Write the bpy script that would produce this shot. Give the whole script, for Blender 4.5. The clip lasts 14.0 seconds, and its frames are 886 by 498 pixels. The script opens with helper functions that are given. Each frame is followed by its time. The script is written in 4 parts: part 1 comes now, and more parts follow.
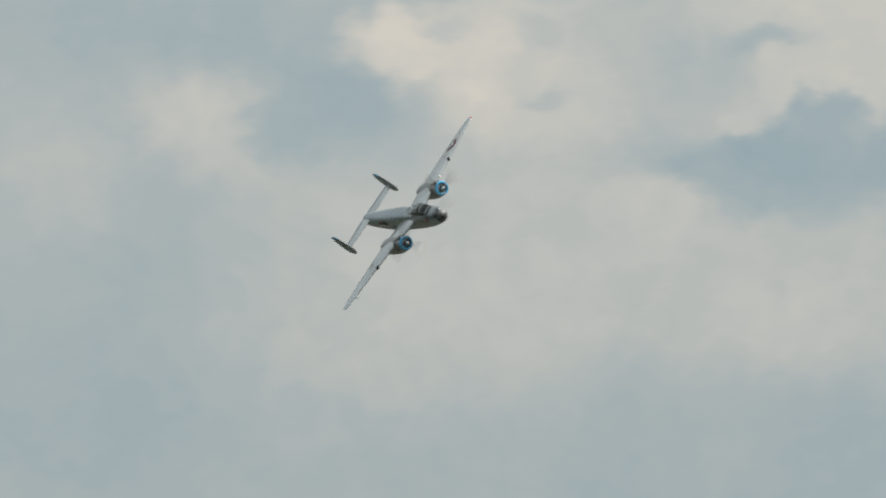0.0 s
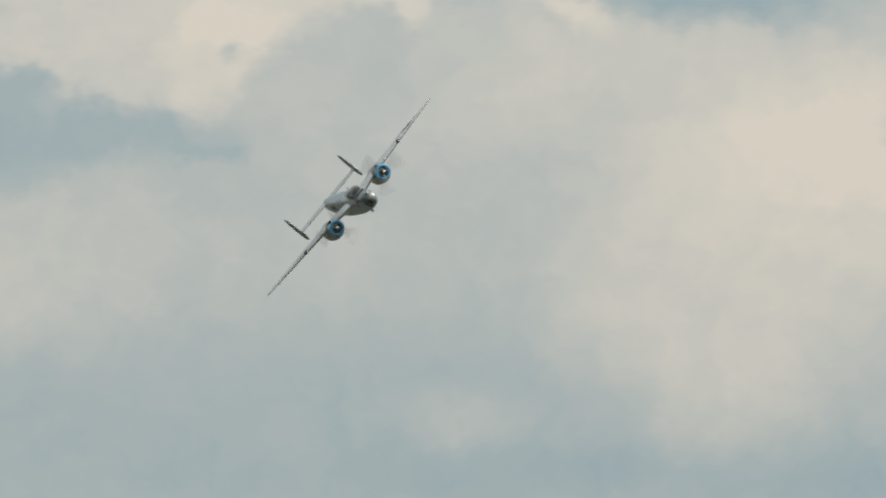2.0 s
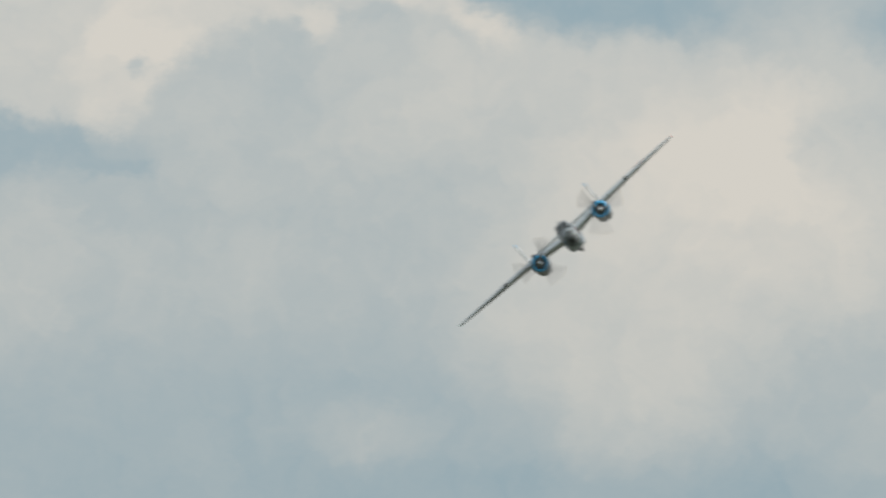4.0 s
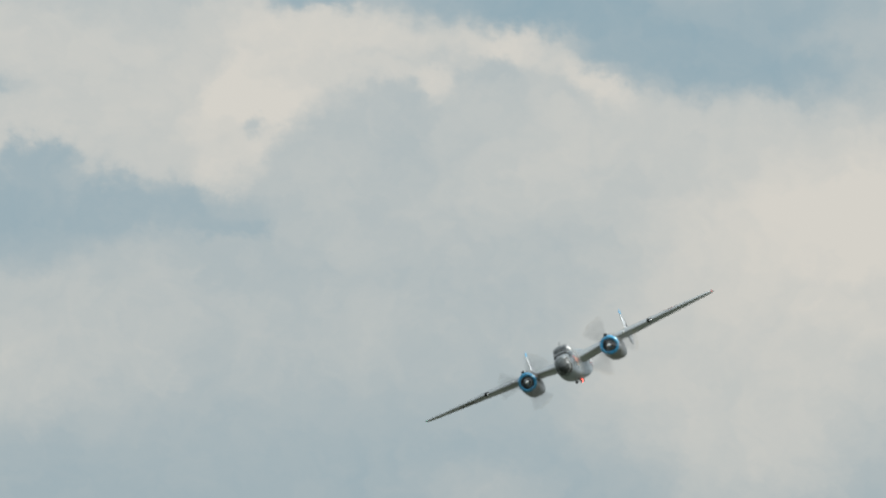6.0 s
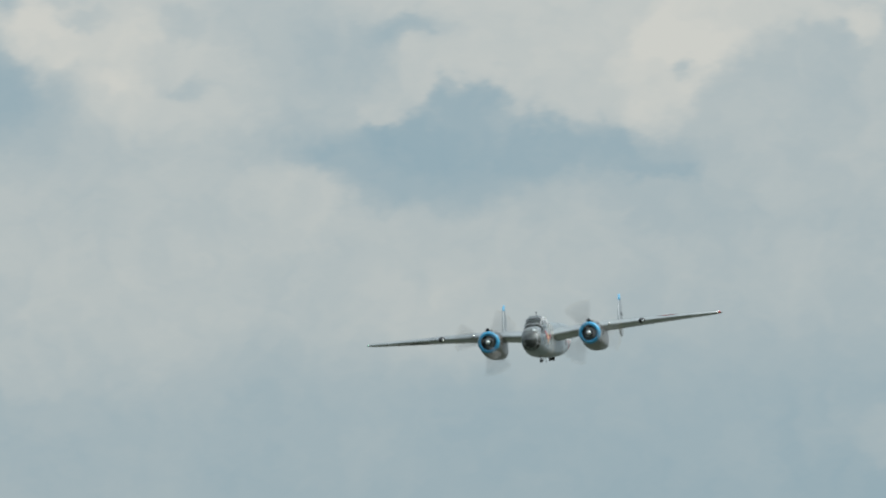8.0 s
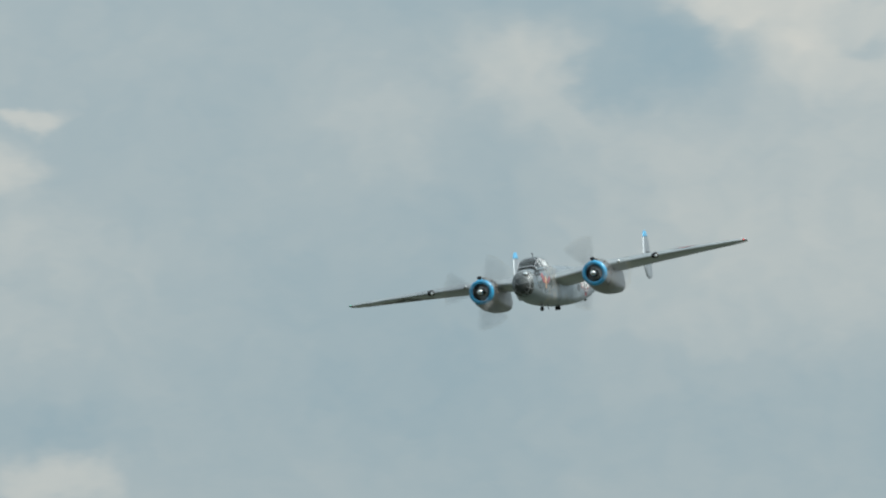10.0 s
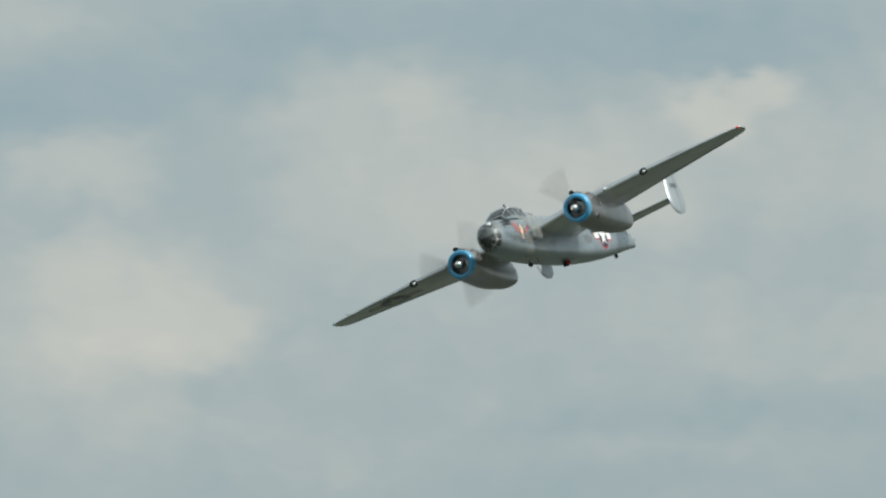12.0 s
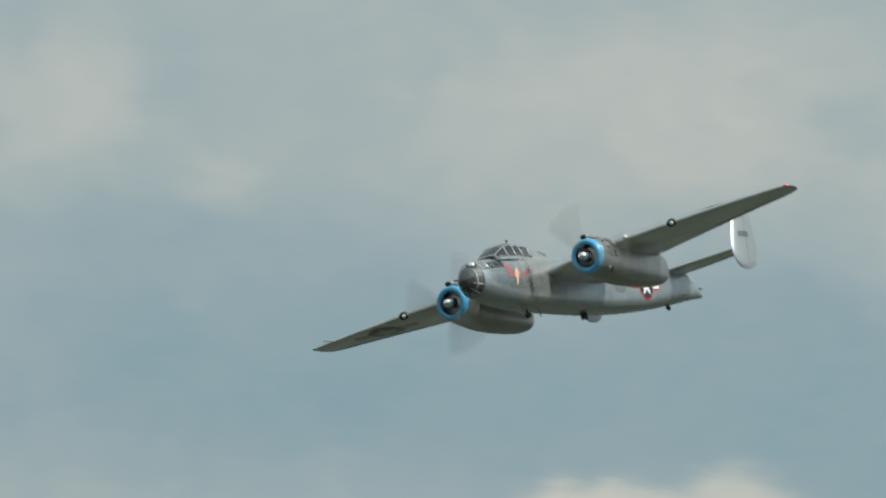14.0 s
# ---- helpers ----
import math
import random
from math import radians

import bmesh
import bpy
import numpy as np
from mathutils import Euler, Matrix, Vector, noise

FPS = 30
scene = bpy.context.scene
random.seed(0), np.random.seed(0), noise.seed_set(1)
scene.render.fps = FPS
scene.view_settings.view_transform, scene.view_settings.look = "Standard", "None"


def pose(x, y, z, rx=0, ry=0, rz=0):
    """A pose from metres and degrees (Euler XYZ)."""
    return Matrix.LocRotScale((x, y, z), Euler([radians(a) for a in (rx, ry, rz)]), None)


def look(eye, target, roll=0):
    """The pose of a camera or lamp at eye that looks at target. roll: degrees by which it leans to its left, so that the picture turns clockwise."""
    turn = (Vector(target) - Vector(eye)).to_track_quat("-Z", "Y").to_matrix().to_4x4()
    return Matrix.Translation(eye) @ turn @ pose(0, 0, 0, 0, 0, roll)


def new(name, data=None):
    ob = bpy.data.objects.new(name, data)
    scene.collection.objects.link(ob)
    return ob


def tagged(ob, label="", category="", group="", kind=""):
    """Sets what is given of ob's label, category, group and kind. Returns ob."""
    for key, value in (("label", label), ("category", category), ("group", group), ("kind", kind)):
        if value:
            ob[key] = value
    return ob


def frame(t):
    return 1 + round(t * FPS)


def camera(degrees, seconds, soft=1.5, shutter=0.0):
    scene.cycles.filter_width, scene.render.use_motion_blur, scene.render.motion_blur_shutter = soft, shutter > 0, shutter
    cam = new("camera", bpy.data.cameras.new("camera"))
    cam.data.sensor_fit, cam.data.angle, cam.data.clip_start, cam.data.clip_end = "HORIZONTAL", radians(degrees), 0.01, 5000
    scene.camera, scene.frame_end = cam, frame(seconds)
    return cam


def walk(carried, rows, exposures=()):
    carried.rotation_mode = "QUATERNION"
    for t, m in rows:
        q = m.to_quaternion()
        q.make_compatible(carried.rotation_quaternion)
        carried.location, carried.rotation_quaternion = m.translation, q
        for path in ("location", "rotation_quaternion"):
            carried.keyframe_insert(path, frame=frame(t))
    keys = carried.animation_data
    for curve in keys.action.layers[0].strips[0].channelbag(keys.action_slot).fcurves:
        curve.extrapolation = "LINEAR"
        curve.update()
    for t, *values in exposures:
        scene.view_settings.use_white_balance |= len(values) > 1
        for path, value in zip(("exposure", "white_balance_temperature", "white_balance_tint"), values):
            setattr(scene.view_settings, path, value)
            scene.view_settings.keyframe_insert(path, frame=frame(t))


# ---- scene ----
# camera: a long lens on a stand, panning after the aircraft
cam = camera(2.36, 14.0, soft=2.0, shutter=0.6)
walk(cam, [
    (0.0, pose(0, 0, 1.7, 95.0000, 0, -0.0000)),
    (0.5, pose(0, 0, 1.7, 95.0196, 0, -0.6112)),
    (1.0, pose(0, 0, 1.7, 94.9925, 0, -1.1365)),
    (1.5, pose(0, 0, 1.7, 94.9323, 0, -1.7146)),
    (2.0, pose(0, 0, 1.7, 94.9277, 0, -2.1707)),
    (2.5, pose(0, 0, 1.7, 94.9368, 0, -2.5470)),
    (3.0, pose(0, 0, 1.7, 94.9729, 0, -2.7141)),
    (3.5, pose(0, 0, 1.7, 94.9819, 0, -2.7096)),
    (4.0, pose(0, 0, 1.7, 94.9669, 0, -2.4205)),
    (4.2, pose(0, 0, 1.7, 94.9624, 0, -2.3483)),
    (6.3, pose(0, 0, 1.7, 95.1550, 0, -2.0006)),
    (6.5, pose(0, 0, 1.7, 95.1641, 0, -1.9027)),
    (7.0, pose(0, 0, 1.7, 95.0903, 0, -1.6423)),
    (7.5, pose(0, 0, 1.7, 95.0241, 0, -1.3427)),
    (8.0, pose(0, 0, 1.7, 94.9729, 0, -0.9604)),
    (8.5, pose(0, 0, 1.7, 94.9579, 0, -0.5991)),
    (9.0, pose(0, 0, 1.7, 94.9323, 0, -0.1355)),
    (9.2, pose(0, 0, 1.7, 94.9082, 0, 0.0391)),
    (11.3, pose(0, 0, 1.7, 94.8495, 0, 2.7096)),
    (11.5, pose(0, 0, 1.7, 94.8615, 0, 3.0407)),
    (12.0, pose(0, 0, 1.7, 94.9067, 0, 3.9364)),
    (12.5, pose(0, 0, 1.7, 94.9022, 0, 5.0428)),
    (13.0, pose(0, 0, 1.7, 94.8164, 0, 6.2320)),
    (13.5, pose(0, 0, 1.7, 94.8570, 0, 7.6380)),
    (13.8, pose(0, 0, 1.7, 94.9420, 0, 8.3640)),
    (14.0, pose(0, 0, 1.7, 95.0151, 0, 8.9928)),
], exposures=[
    (0.0, 0.0, 6550, 10), (1.5, 0.03, 6750, 10), (3.0, 0.06, 6700, 10), (4.2, 0.06, 6380, 10), (6.5, 0.08, 6300, 9),
    (7.5, 0.02, 6150, 7), (9.0, 0.0, 6000, 5), (11.5, -0.01, 6150, 5), (12.5, -0.06, 6270, 5), (13.0, -0.07, 6270, 5), (13.5, -0.06, 6420, 6), (14.0, -0.08, 6310, 5),
])

# ---- world: hazy summer sky with broken cloud, sun high over the viewer's shoulder ----
SUN = Vector((0.627, -0.124, 0.77)).normalized()
world = bpy.data.worlds.new("sky")
scene.world = world
world.use_nodes = True
wt = world.node_tree
wt.nodes.clear()


def wnode(kind, *ins):
    n = wt.nodes.new(kind)
    return wlink(n, *ins)


def wlink(n, *ins):
    for i, v in enumerate(ins):
        if v is None:
            continue
        if isinstance(v, bpy.types.NodeSocket):
            wt.links.new(v, n.inputs[i])
        else:
            n.inputs[i].default_value = v
    return n


def wmath(op, *ins):
    n = wt.nodes.new("ShaderNodeMath")
    n.operation = op
    return wlink(n, *ins).outputs[0]


def wvec(op, *ins):
    n = wt.nodes.new("ShaderNodeVectorMath")
    n.operation = op
    return wlink(n, *ins)


way = wnode("ShaderNodeTexCoord").outputs["Generated"]
xyz = wnode("ShaderNodeSeparateXYZ", way)
azim = wmath("MULTIPLY", wmath("ARCTAN2", xyz.outputs[0], xyz.outputs[1]), 57.2958)
elev = wmath("MULTIPLY", wmath("ARCSINE", xyz.outputs[2]), 57.2958)
spot = wnode("ShaderNodeCombineXYZ", azim, elev, 0.0).outputs[0]


def wnoise(vec, scale, detail, rough):
    n = wnode("ShaderNodeTexNoise")
    wt.links.new(vec, n.inputs["Vector"])
    n.inputs["Scale"].default_value = scale
    n.inputs["Detail"].default_value = detail
    n.inputs["Roughness"].default_value = rough
    return n


# ragged edges: the clouds are drawn in a place bent by turbulence at two scales
def swirl(scale, detail, rough, reach):
    d = wvec("SUBTRACT", wnoise(spot, scale, detail, rough).outputs["Color"], (0.5, 0.5, 0.5)).outputs[0]
    return wvec("MULTIPLY", d, (reach, reach * 0.8, 0.0)).outputs[0]


bent = wvec("ADD", wvec("ADD", spot, swirl(2.6, 6.0, 0.6, 0.30)).outputs[0], swirl(11.0, 6.0, 0.65, 0.16)).outputs[0]
light = [-0.1]


def heap(az, el, wide, high, level, edge=1.0, turn=0.0):
    """One heap of cloud or one gap laid over those before it, in degrees of sky: level from blue (-0.9) over grey (0) to
    sunlit (0.8); wide and high where it is half gone; edge above 1 is crisper; turn leans it to the left."""
    d = wvec("SUBTRACT", bent, (az, el, 0.0)).outputs[0]
    if turn:
        c, s = math.cos(radians(turn)), math.sin(radians(turn))
        u = wvec("DOT_PRODUCT", d, (c / wide, s / wide, 0.0)).outputs["Value"]
        v = wvec("DOT_PRODUCT", d, (-s / high, c / high, 0.0)).outputs["Value"]
        r2 = wmath("MULTIPLY_ADD", u, u, wmath("MULTIPLY", v, v))
    else:
        d = wvec("MULTIPLY", d, (1 / wide, 1 / high, 0.0)).outputs[0]
        r2 = wvec("DOT_PRODUCT", d, d).outputs["Value"]
    if edge != 1.0:
        r2 = wmath("POWER", r2, edge)
    light[0] = wmath("MULTIPLY_ADD", wmath("POWER", 0.5, r2), wmath("SUBTRACT", level, light[0]), light[0])


# the widest banks first, the small heaps and gaps last
heap(-9.271, 4.700, 1.129, 0.301, -0.82, 1.4)
heap(-7.039, 4.727, 0.602, 0.361, -0.70, 1.3)
heap(-7.765, 4.542, 0.753, 0.286, -0.82, 1.5)
heap(1.136, 4.448, 1.054, 0.181, -0.40)
heap(2.738, 4.357, 1.355, 0.120, -0.70)
heap(0.024, 5.032, 0.632, 0.241, 0.27)
heap(3.192, 5.185, 0.436, 0.286, 0.67, 1.3)
heap(-9.044, 5.378, 0.527, 0.226, -0.07, 1.3)
heap(-1.003, 4.820, 0.301, 0.391, -0.40)
heap(-7.010, 4.542, 0.452, 0.256, -0.62)
heap(-0.806, 4.700, 0.376, 0.301, -0.40)
heap(-6.359, 5.315, 0.753, 0.151, 0.09, 1.3)
heap(1.021, 4.608, 0.753, 0.135, -0.35)
heap(-5.623, 5.235, 0.677, 0.151, -0.66, 1.2)
heap(-6.858, 5.249, 0.376, 0.271, -0.01)
heap(2.436, 5.396, 0.602, 0.166, 0.39)
heap(0.628, 4.444, 0.677, 0.135, -0.30)
heap(-2.866, 4.682, 0.753, 0.120, 0.14)
heap(1.908, 4.658, 0.452, 0.196, -0.28)
heap(1.246, 5.632, 0.452, 0.196, 0.44)
heap(-0.051, 4.791, 0.452, 0.196, 0.21)
heap(-0.808, 5.558, 0.497, 0.166, -0.45)
heap(2.078, 4.548, 0.753, 0.105, -0.45)
heap(1.136, 4.929, 0.452, 0.166, 0.19)
heap(0.932, 5.558, 0.406, 0.181, 0.49, 1.5)
heap(-8.218, 4.858, 0.677, 0.105, -0.70, 1.3)
heap(-8.445, 5.340, 0.452, 0.158, 0.41, 1.4)
heap(2.013, 5.335, 0.241, 0.286, 0.15, 2.0)
heap(3.040, 4.884, 0.301, 0.226, 0.65)
heap(1.927, 4.895, 0.452, 0.151, 0.07)
heap(0.326, 4.911, 0.376, 0.181, 0.21)
heap(0.154, 5.034, 0.376, 0.181, 0.21)
heap(2.532, 5.737, 0.497, 0.120, -0.80, 1.8, -8)
heap(-4.036, 5.069, 0.301, 0.196, 0.27)
heap(-6.001, 4.843, 0.226, 0.256, -0.82)
heap(-3.017, 4.472, 0.903, 0.063, -0.35, 1.4, 4)
heap(-8.515, 5.408, 0.331, 0.166, 0.39, 1.4)
heap(-2.413, 4.291, 0.602, 0.090, -0.35)
heap(-5.302, 4.576, 0.271, 0.196, 0.01)
heap(2.833, 4.924, 0.226, 0.226, 0.49)
heap(-6.359, 4.878, 0.452, 0.113, -0.60)
heap(-8.732, 5.174, 0.226, 0.226, 0.04)
heap(-9.724, 5.046, 0.452, 0.113, -0.60)
heap(-2.941, 5.134, 0.331, 0.151, 0.21, 2.0)
heap(2.889, 4.658, 0.271, 0.181, 0.44)
heap(2.955, 5.135, 0.241, 0.196, 0.64)
heap(2.532, 5.376, 0.376, 0.120, 0.37)
heap(-3.847, 4.291, 0.602, 0.075, -0.30)
heap(-5.775, 5.505, 0.602, 0.075, -0.11)
heap(-4.777, 4.678, 0.286, 0.158, 0.75, 1.6, 15)
heap(-7.493, 5.114, 0.248, 0.181, 0.41, 1.5)
heap(-3.243, 5.480, 0.452, 0.098, -0.55, 1.3)
heap(-8.061, 5.422, 0.226, 0.196, 0.24)
heap(-1.094, 5.166, 0.181, 0.241, 0.14)
heap(-8.399, 4.241, 0.361, 0.120, 0.64, 2.5)
heap(3.660, 5.139, 0.151, 0.286, 0.24, 2.0)
heap(3.418, 5.004, 0.226, 0.181, 0.59, 1.2)
heap(3.237, 5.200, 0.226, 0.181, 0.93, 1.2)
heap(-6.057, 4.547, 0.452, 0.090, -0.50)
heap(1.136, 5.471, 0.331, 0.113, 0.41, 1.5)
heap(2.078, 5.421, 0.256, 0.143, 0.21, 2.0)
heap(-9.966, 5.422, 0.211, 0.173, 0.29, 1.5)
heap(-3.848, 5.465, 0.452, 0.075, -0.40)
heap(-4.074, 5.073, 0.226, 0.151, 0.29)
heap(-5.547, 4.332, 0.376, 0.090, -0.35)
heap(-5.623, 4.663, 0.226, 0.151, -0.01)
heap(-8.746, 4.542, 0.226, 0.151, -0.75)
heap(-3.591, 5.089, 0.271, 0.120, 0.43, 1.3, 20)
heap(1.866, 5.226, 0.151, 0.211, 0.13, 1.2)
heap(3.864, 5.139, 0.090, 0.346, -0.30, 1.5)
heap(-2.337, 4.577, 0.376, 0.083, 0.14)
heap(3.644, 4.522, 0.226, 0.135, -0.03)
heap(-4.338, 5.475, 0.331, 0.090, -0.50)
heap(-0.611, 5.317, 0.241, 0.120, 0.39, 1.5, -20)
heap(0.976, 4.805, 0.211, 0.135, 0.34)
heap(0.985, 5.223, 0.331, 0.084, -0.65, 1.6)
heap(-7.372, 5.299, 0.166, 0.166, 0.29)
heap(2.969, 4.698, 0.151, 0.181, 0.39)
heap(-4.188, 4.346, 0.301, 0.090, 0.01)
heap(-5.170, 5.220, 0.301, 0.090, -0.55)
heap(-4.868, 4.828, 0.241, 0.105, 0.49, 1.3)
heap(-0.278, 5.378, 0.181, 0.135, -0.50, 1.5)
heap(-4.717, 4.467, 0.271, 0.090, 0.19)
heap(2.834, 5.616, 0.301, 0.075, -0.72, 1.6)
heap(0.054, 5.513, 0.181, 0.120, 0.49, 1.5)
heap(-1.959, 4.847, 0.181, 0.120, 0.19)
heap(3.812, 5.545, 0.211, 0.098, -0.85, 1.6)
heap(0.899, 4.984, 0.226, 0.090, 0.19)
heap(0.599, 5.498, 0.151, 0.135, -0.01)
heap(-5.396, 5.039, 0.226, 0.090, -0.01)
heap(-6.132, 4.276, 0.226, 0.090, -0.11)
heap(0.931, 5.264, 0.286, 0.069, -0.60, 1.6, 10)
heap(1.952, 5.456, 0.151, 0.128, 0.09, 2.0)
heap(-4.263, 4.693, 0.196, 0.098, -0.01, 2.0, 35)
heap(-3.318, 4.366, 0.452, 0.042, -0.01)
heap(-4.187, 5.279, 0.226, 0.083, 0.31, 1.5)
heap(-7.629, 4.949, 0.226, 0.083, 0.19, 1.3)
heap(-4.565, 5.340, 0.301, 0.060, -0.45)
heap(1.700, 5.738, 0.181, 0.098, 0.69, 1.5)
heap(0.206, 5.378, 0.211, 0.083, 0.54, 1.5)
heap(-2.487, 5.284, 0.211, 0.083, 0.64, 1.6, -25)
heap(-4.105, 5.299, 0.181, 0.090, 0.33)
heap(-6.106, 4.466, 0.181, 0.090, -0.06)
heap(-8.595, 4.301, 0.166, 0.093, 0.64, 2.5)
heap(-8.218, 4.331, 0.151, 0.102, 0.59, 2.5)
heap(0.833, 5.155, 0.226, 0.068, -0.40, 1.5)
heap(-4.898, 5.114, 0.181, 0.083, 0.31, 1.5)
heap(-9.679, 5.468, 0.090, 0.166, -0.30)
heap(1.927, 5.708, 0.196, 0.075, 0.64, 1.5)
heap(0.553, 5.077, 0.135, 0.105, 0.34, 2.0)
heap(0.327, 5.498, 0.135, 0.105, 0.51, 1.5)
heap(1.619, 5.575, 0.166, 0.083, 0.69, 1.5)
heap(2.986, 5.782, 0.226, 0.060, -0.55, 1.5)
heap(1.302, 5.366, 0.181, 0.075, 0.44, 1.6)
heap(-1.915, 4.411, 0.181, 0.075, -0.45)
heap(-3.379, 5.029, 0.151, 0.090, 0.45, 1.4)
heap(-5.019, 5.521, 0.226, 0.060, 0.14)
heap(-5.634, 4.306, 0.181, 0.075, 0.01)
heap(-6.238, 5.179, 0.181, 0.075, 0.19)
heap(-2.261, 5.149, 0.181, 0.072, 0.59, 1.6, -20)
heap(0.175, 5.589, 0.166, 0.075, 0.49, 1.5)
heap(0.531, 5.065, 0.135, 0.090, 0.34, 2.0)
heap(-0.142, 5.543, 0.135, 0.090, 0.94, 1.5)
heap(-1.900, 4.245, 0.151, 0.075, 0.47, 2.0)
heap(2.180, 4.493, 0.181, 0.060, -0.05, 1.5)
heap(-4.566, 4.708, 0.120, 0.090, 0.51, 2.0)
heap(2.305, 5.662, 0.196, 0.054, 0.79, 1.5, -12)
heap(-2.216, 4.968, 0.135, 0.075, -0.03, 1.5)
heap(2.814, 5.637, 0.301, 0.033, -0.70, 1.6)
heap(1.665, 5.576, 0.128, 0.075, 1.01, 1.5)
heap(1.537, 5.471, 0.090, 0.105, 1.09, 1.5)
heap(-3.243, 5.390, 0.226, 0.042, -0.50, 1.5)
heap(3.810, 4.672, 0.120, 0.075, 0.29, 1.5)
heap(1.609, 5.527, 0.090, 0.098, 1.04, 1.5)
heap(1.726, 5.621, 0.135, 0.060, 0.69, 1.5)
heap(1.499, 5.366, 0.090, 0.090, 0.64, 1.5)
heap(-7.916, 5.325, 0.090, 0.090, -0.06, 2.0)
heap(-9.603, 5.212, 0.090, 0.090, 0.09)
heap(-0.399, 5.317, 0.105, 0.075, -0.40, 1.5)
heap(1.408, 5.230, 0.151, 0.050, -0.50, 1.6)
heap(-3.228, 5.269, 0.105, 0.068, 0.57, 2.0)
heap(0.448, 5.573, 0.090, 0.075, 0.14, 1.4)
heap(-2.049, 5.073, 0.090, 0.075, 0.54, 1.5)
heap(-2.487, 5.465, 0.151, 0.045, -0.35)
heap(-10.103, 5.618, 0.075, 0.090, -0.35)
heap(3.464, 5.245, 0.075, 0.083, 0.41, 1.3)
heap(2.078, 5.587, 0.151, 0.038, 0.69, 1.5)
heap(-2.472, 5.149, 0.098, 0.057, 0.64, 2.0)
heap(0.743, 5.471, 0.090, 0.060, -0.06, 1.4)
heap(0.674, 5.212, 0.120, 0.045, -0.45, 1.5)
heap(2.275, 5.542, 0.090, 0.057, 0.19, 2.0)
heap(-4.551, 4.527, 0.090, 0.057, -0.11, 1.5)
heap(1.504, 5.436, 0.075, 0.068, 0.69, 1.5)
heap(1.922, 5.613, 0.151, 0.033, 0.59, 1.5)
heap(1.242, 5.275, 0.090, 0.053, -0.55, 1.6)
heap(-3.077, 5.315, 0.120, 0.038, 0.47, 2.0)
heap(1.776, 5.820, 0.105, 0.042, -0.70, 1.6)
heap(2.517, 5.542, 0.105, 0.039, 0.74, 1.5, -30)
heap(2.028, 5.530, 0.090, 0.045, 0.09, 2.0)
heap(3.600, 5.320, 0.075, 0.053, 0.29, 1.3)
heap(-3.803, 5.314, 0.090, 0.042, -0.06, 1.4)
heap(3.267, 5.004, 0.105, 0.033, 0.59, 1.5)
heap(0.864, 5.524, 0.113, 0.030, -0.30, 1.5)
heap(0.803, 5.336, 0.090, 0.038, 0.34, 2.0)
heap(0.130, 5.528, 0.075, 0.045, 0.69, 1.5)
heap(-0.067, 5.498, 0.090, 0.038, 0.69, 1.5)
heap(2.254, 5.591, 0.075, 0.042, 0.09, 2.0)
heap(1.029, 5.347, 0.060, 0.045, -0.50, 1.5)
heap(-2.185, 5.088, 0.090, 0.030, -0.30, 2.0)
heap(1.060, 5.343, 0.068, 0.038, -0.55, 1.6)
heap(1.544, 5.177, 0.090, 0.027, -0.45, 1.6)
heap(0.259, 5.573, 0.060, 0.038, 0.19, 1.5)
heap(-1.943, 5.231, 0.075, 0.030, 0.59, 2.0)
heap(0.100, 5.438, 0.060, 0.030, 0.74, 1.5)
heap(-2.321, 5.126, 0.045, 0.033, -0.35, 2.0)
heap(0.304, 5.415, 0.057, 0.024, 0.14, 1.5)
heap(-0.014, 5.581, 0.053, 0.024, 0.24, 1.5)
heap(1.597, 5.463, 0.036, 0.027, 0.14, 1.5)
soft = wmath("SUBTRACT", wnoise(bent, 3.2, 8.0, 0.62).outputs[0], 0.5)
fine = wmath("SUBTRACT", wnoise(bent, 11.0, 6.0, 0.6).outputs[0], 0.5)
light[0] = wmath("ADD", light[0], wmath("MULTIPLY_ADD", fine, 0.44, wmath("MULTIPLY", soft, 0.62)))

cover = wmath("MULTIPLY_ADD", light[0], 0.52, 0.52)
ramp = wnode("ShaderNodeValToRGB", cover)
ramp.color_ramp.interpolation = "LINEAR"
stops = ramp.color_ramp.elements
stops[0].position, stops[0].color = 0.05, (0.270, 0.381, 0.434, 1)
stops[1].position, stops[1].color = 0.95, (0.687, 0.644, 0.571, 1)
mid = stops.new(0.5)
mid.color = (0.440, 0.485, 0.485, 1)
clear = wnode("ShaderNodeTexSky")
clear.sky_type, clear.sun_disc = "NISHITA", False
clear.sun_elevation, clear.sun_rotation = math.asin(SUN.z), math.atan2(SUN.x, SUN.y)
clear.air_density, clear.dust_density = 1.0, 3.0
clear_sky = wvec("MULTIPLY", clear.outputs[0], (0.09, 0.09, 0.09)).outputs[0]
blend = wnode("ShaderNodeMix")
blend.data_type = "RGBA"
blend.inputs[0].default_value = 0.88
wt.links.new(clear_sky, blend.inputs[6])
wt.links.new(ramp.outputs[0], blend.inputs[7])
# haze brightens the sky overhead and round the sun
aureole = wmath("POWER", wmath("MAXIMUM", wvec("DOT_PRODUCT", way, tuple(SUN)).outputs["Value"], 0.0), 10.0)
gain = wmath("MULTIPLY_ADD", wmath("MAXIMUM", xyz.outputs[2], 0.0), 0.7, 0.94)
gain = wmath("MULTIPLY_ADD", aureole, 1.6, gain)
back = wnode("ShaderNodeBackground", blend.outputs[2], gain)
wt.links.new(back.outputs[0], wnode("ShaderNodeOutputWorld").inputs[0])

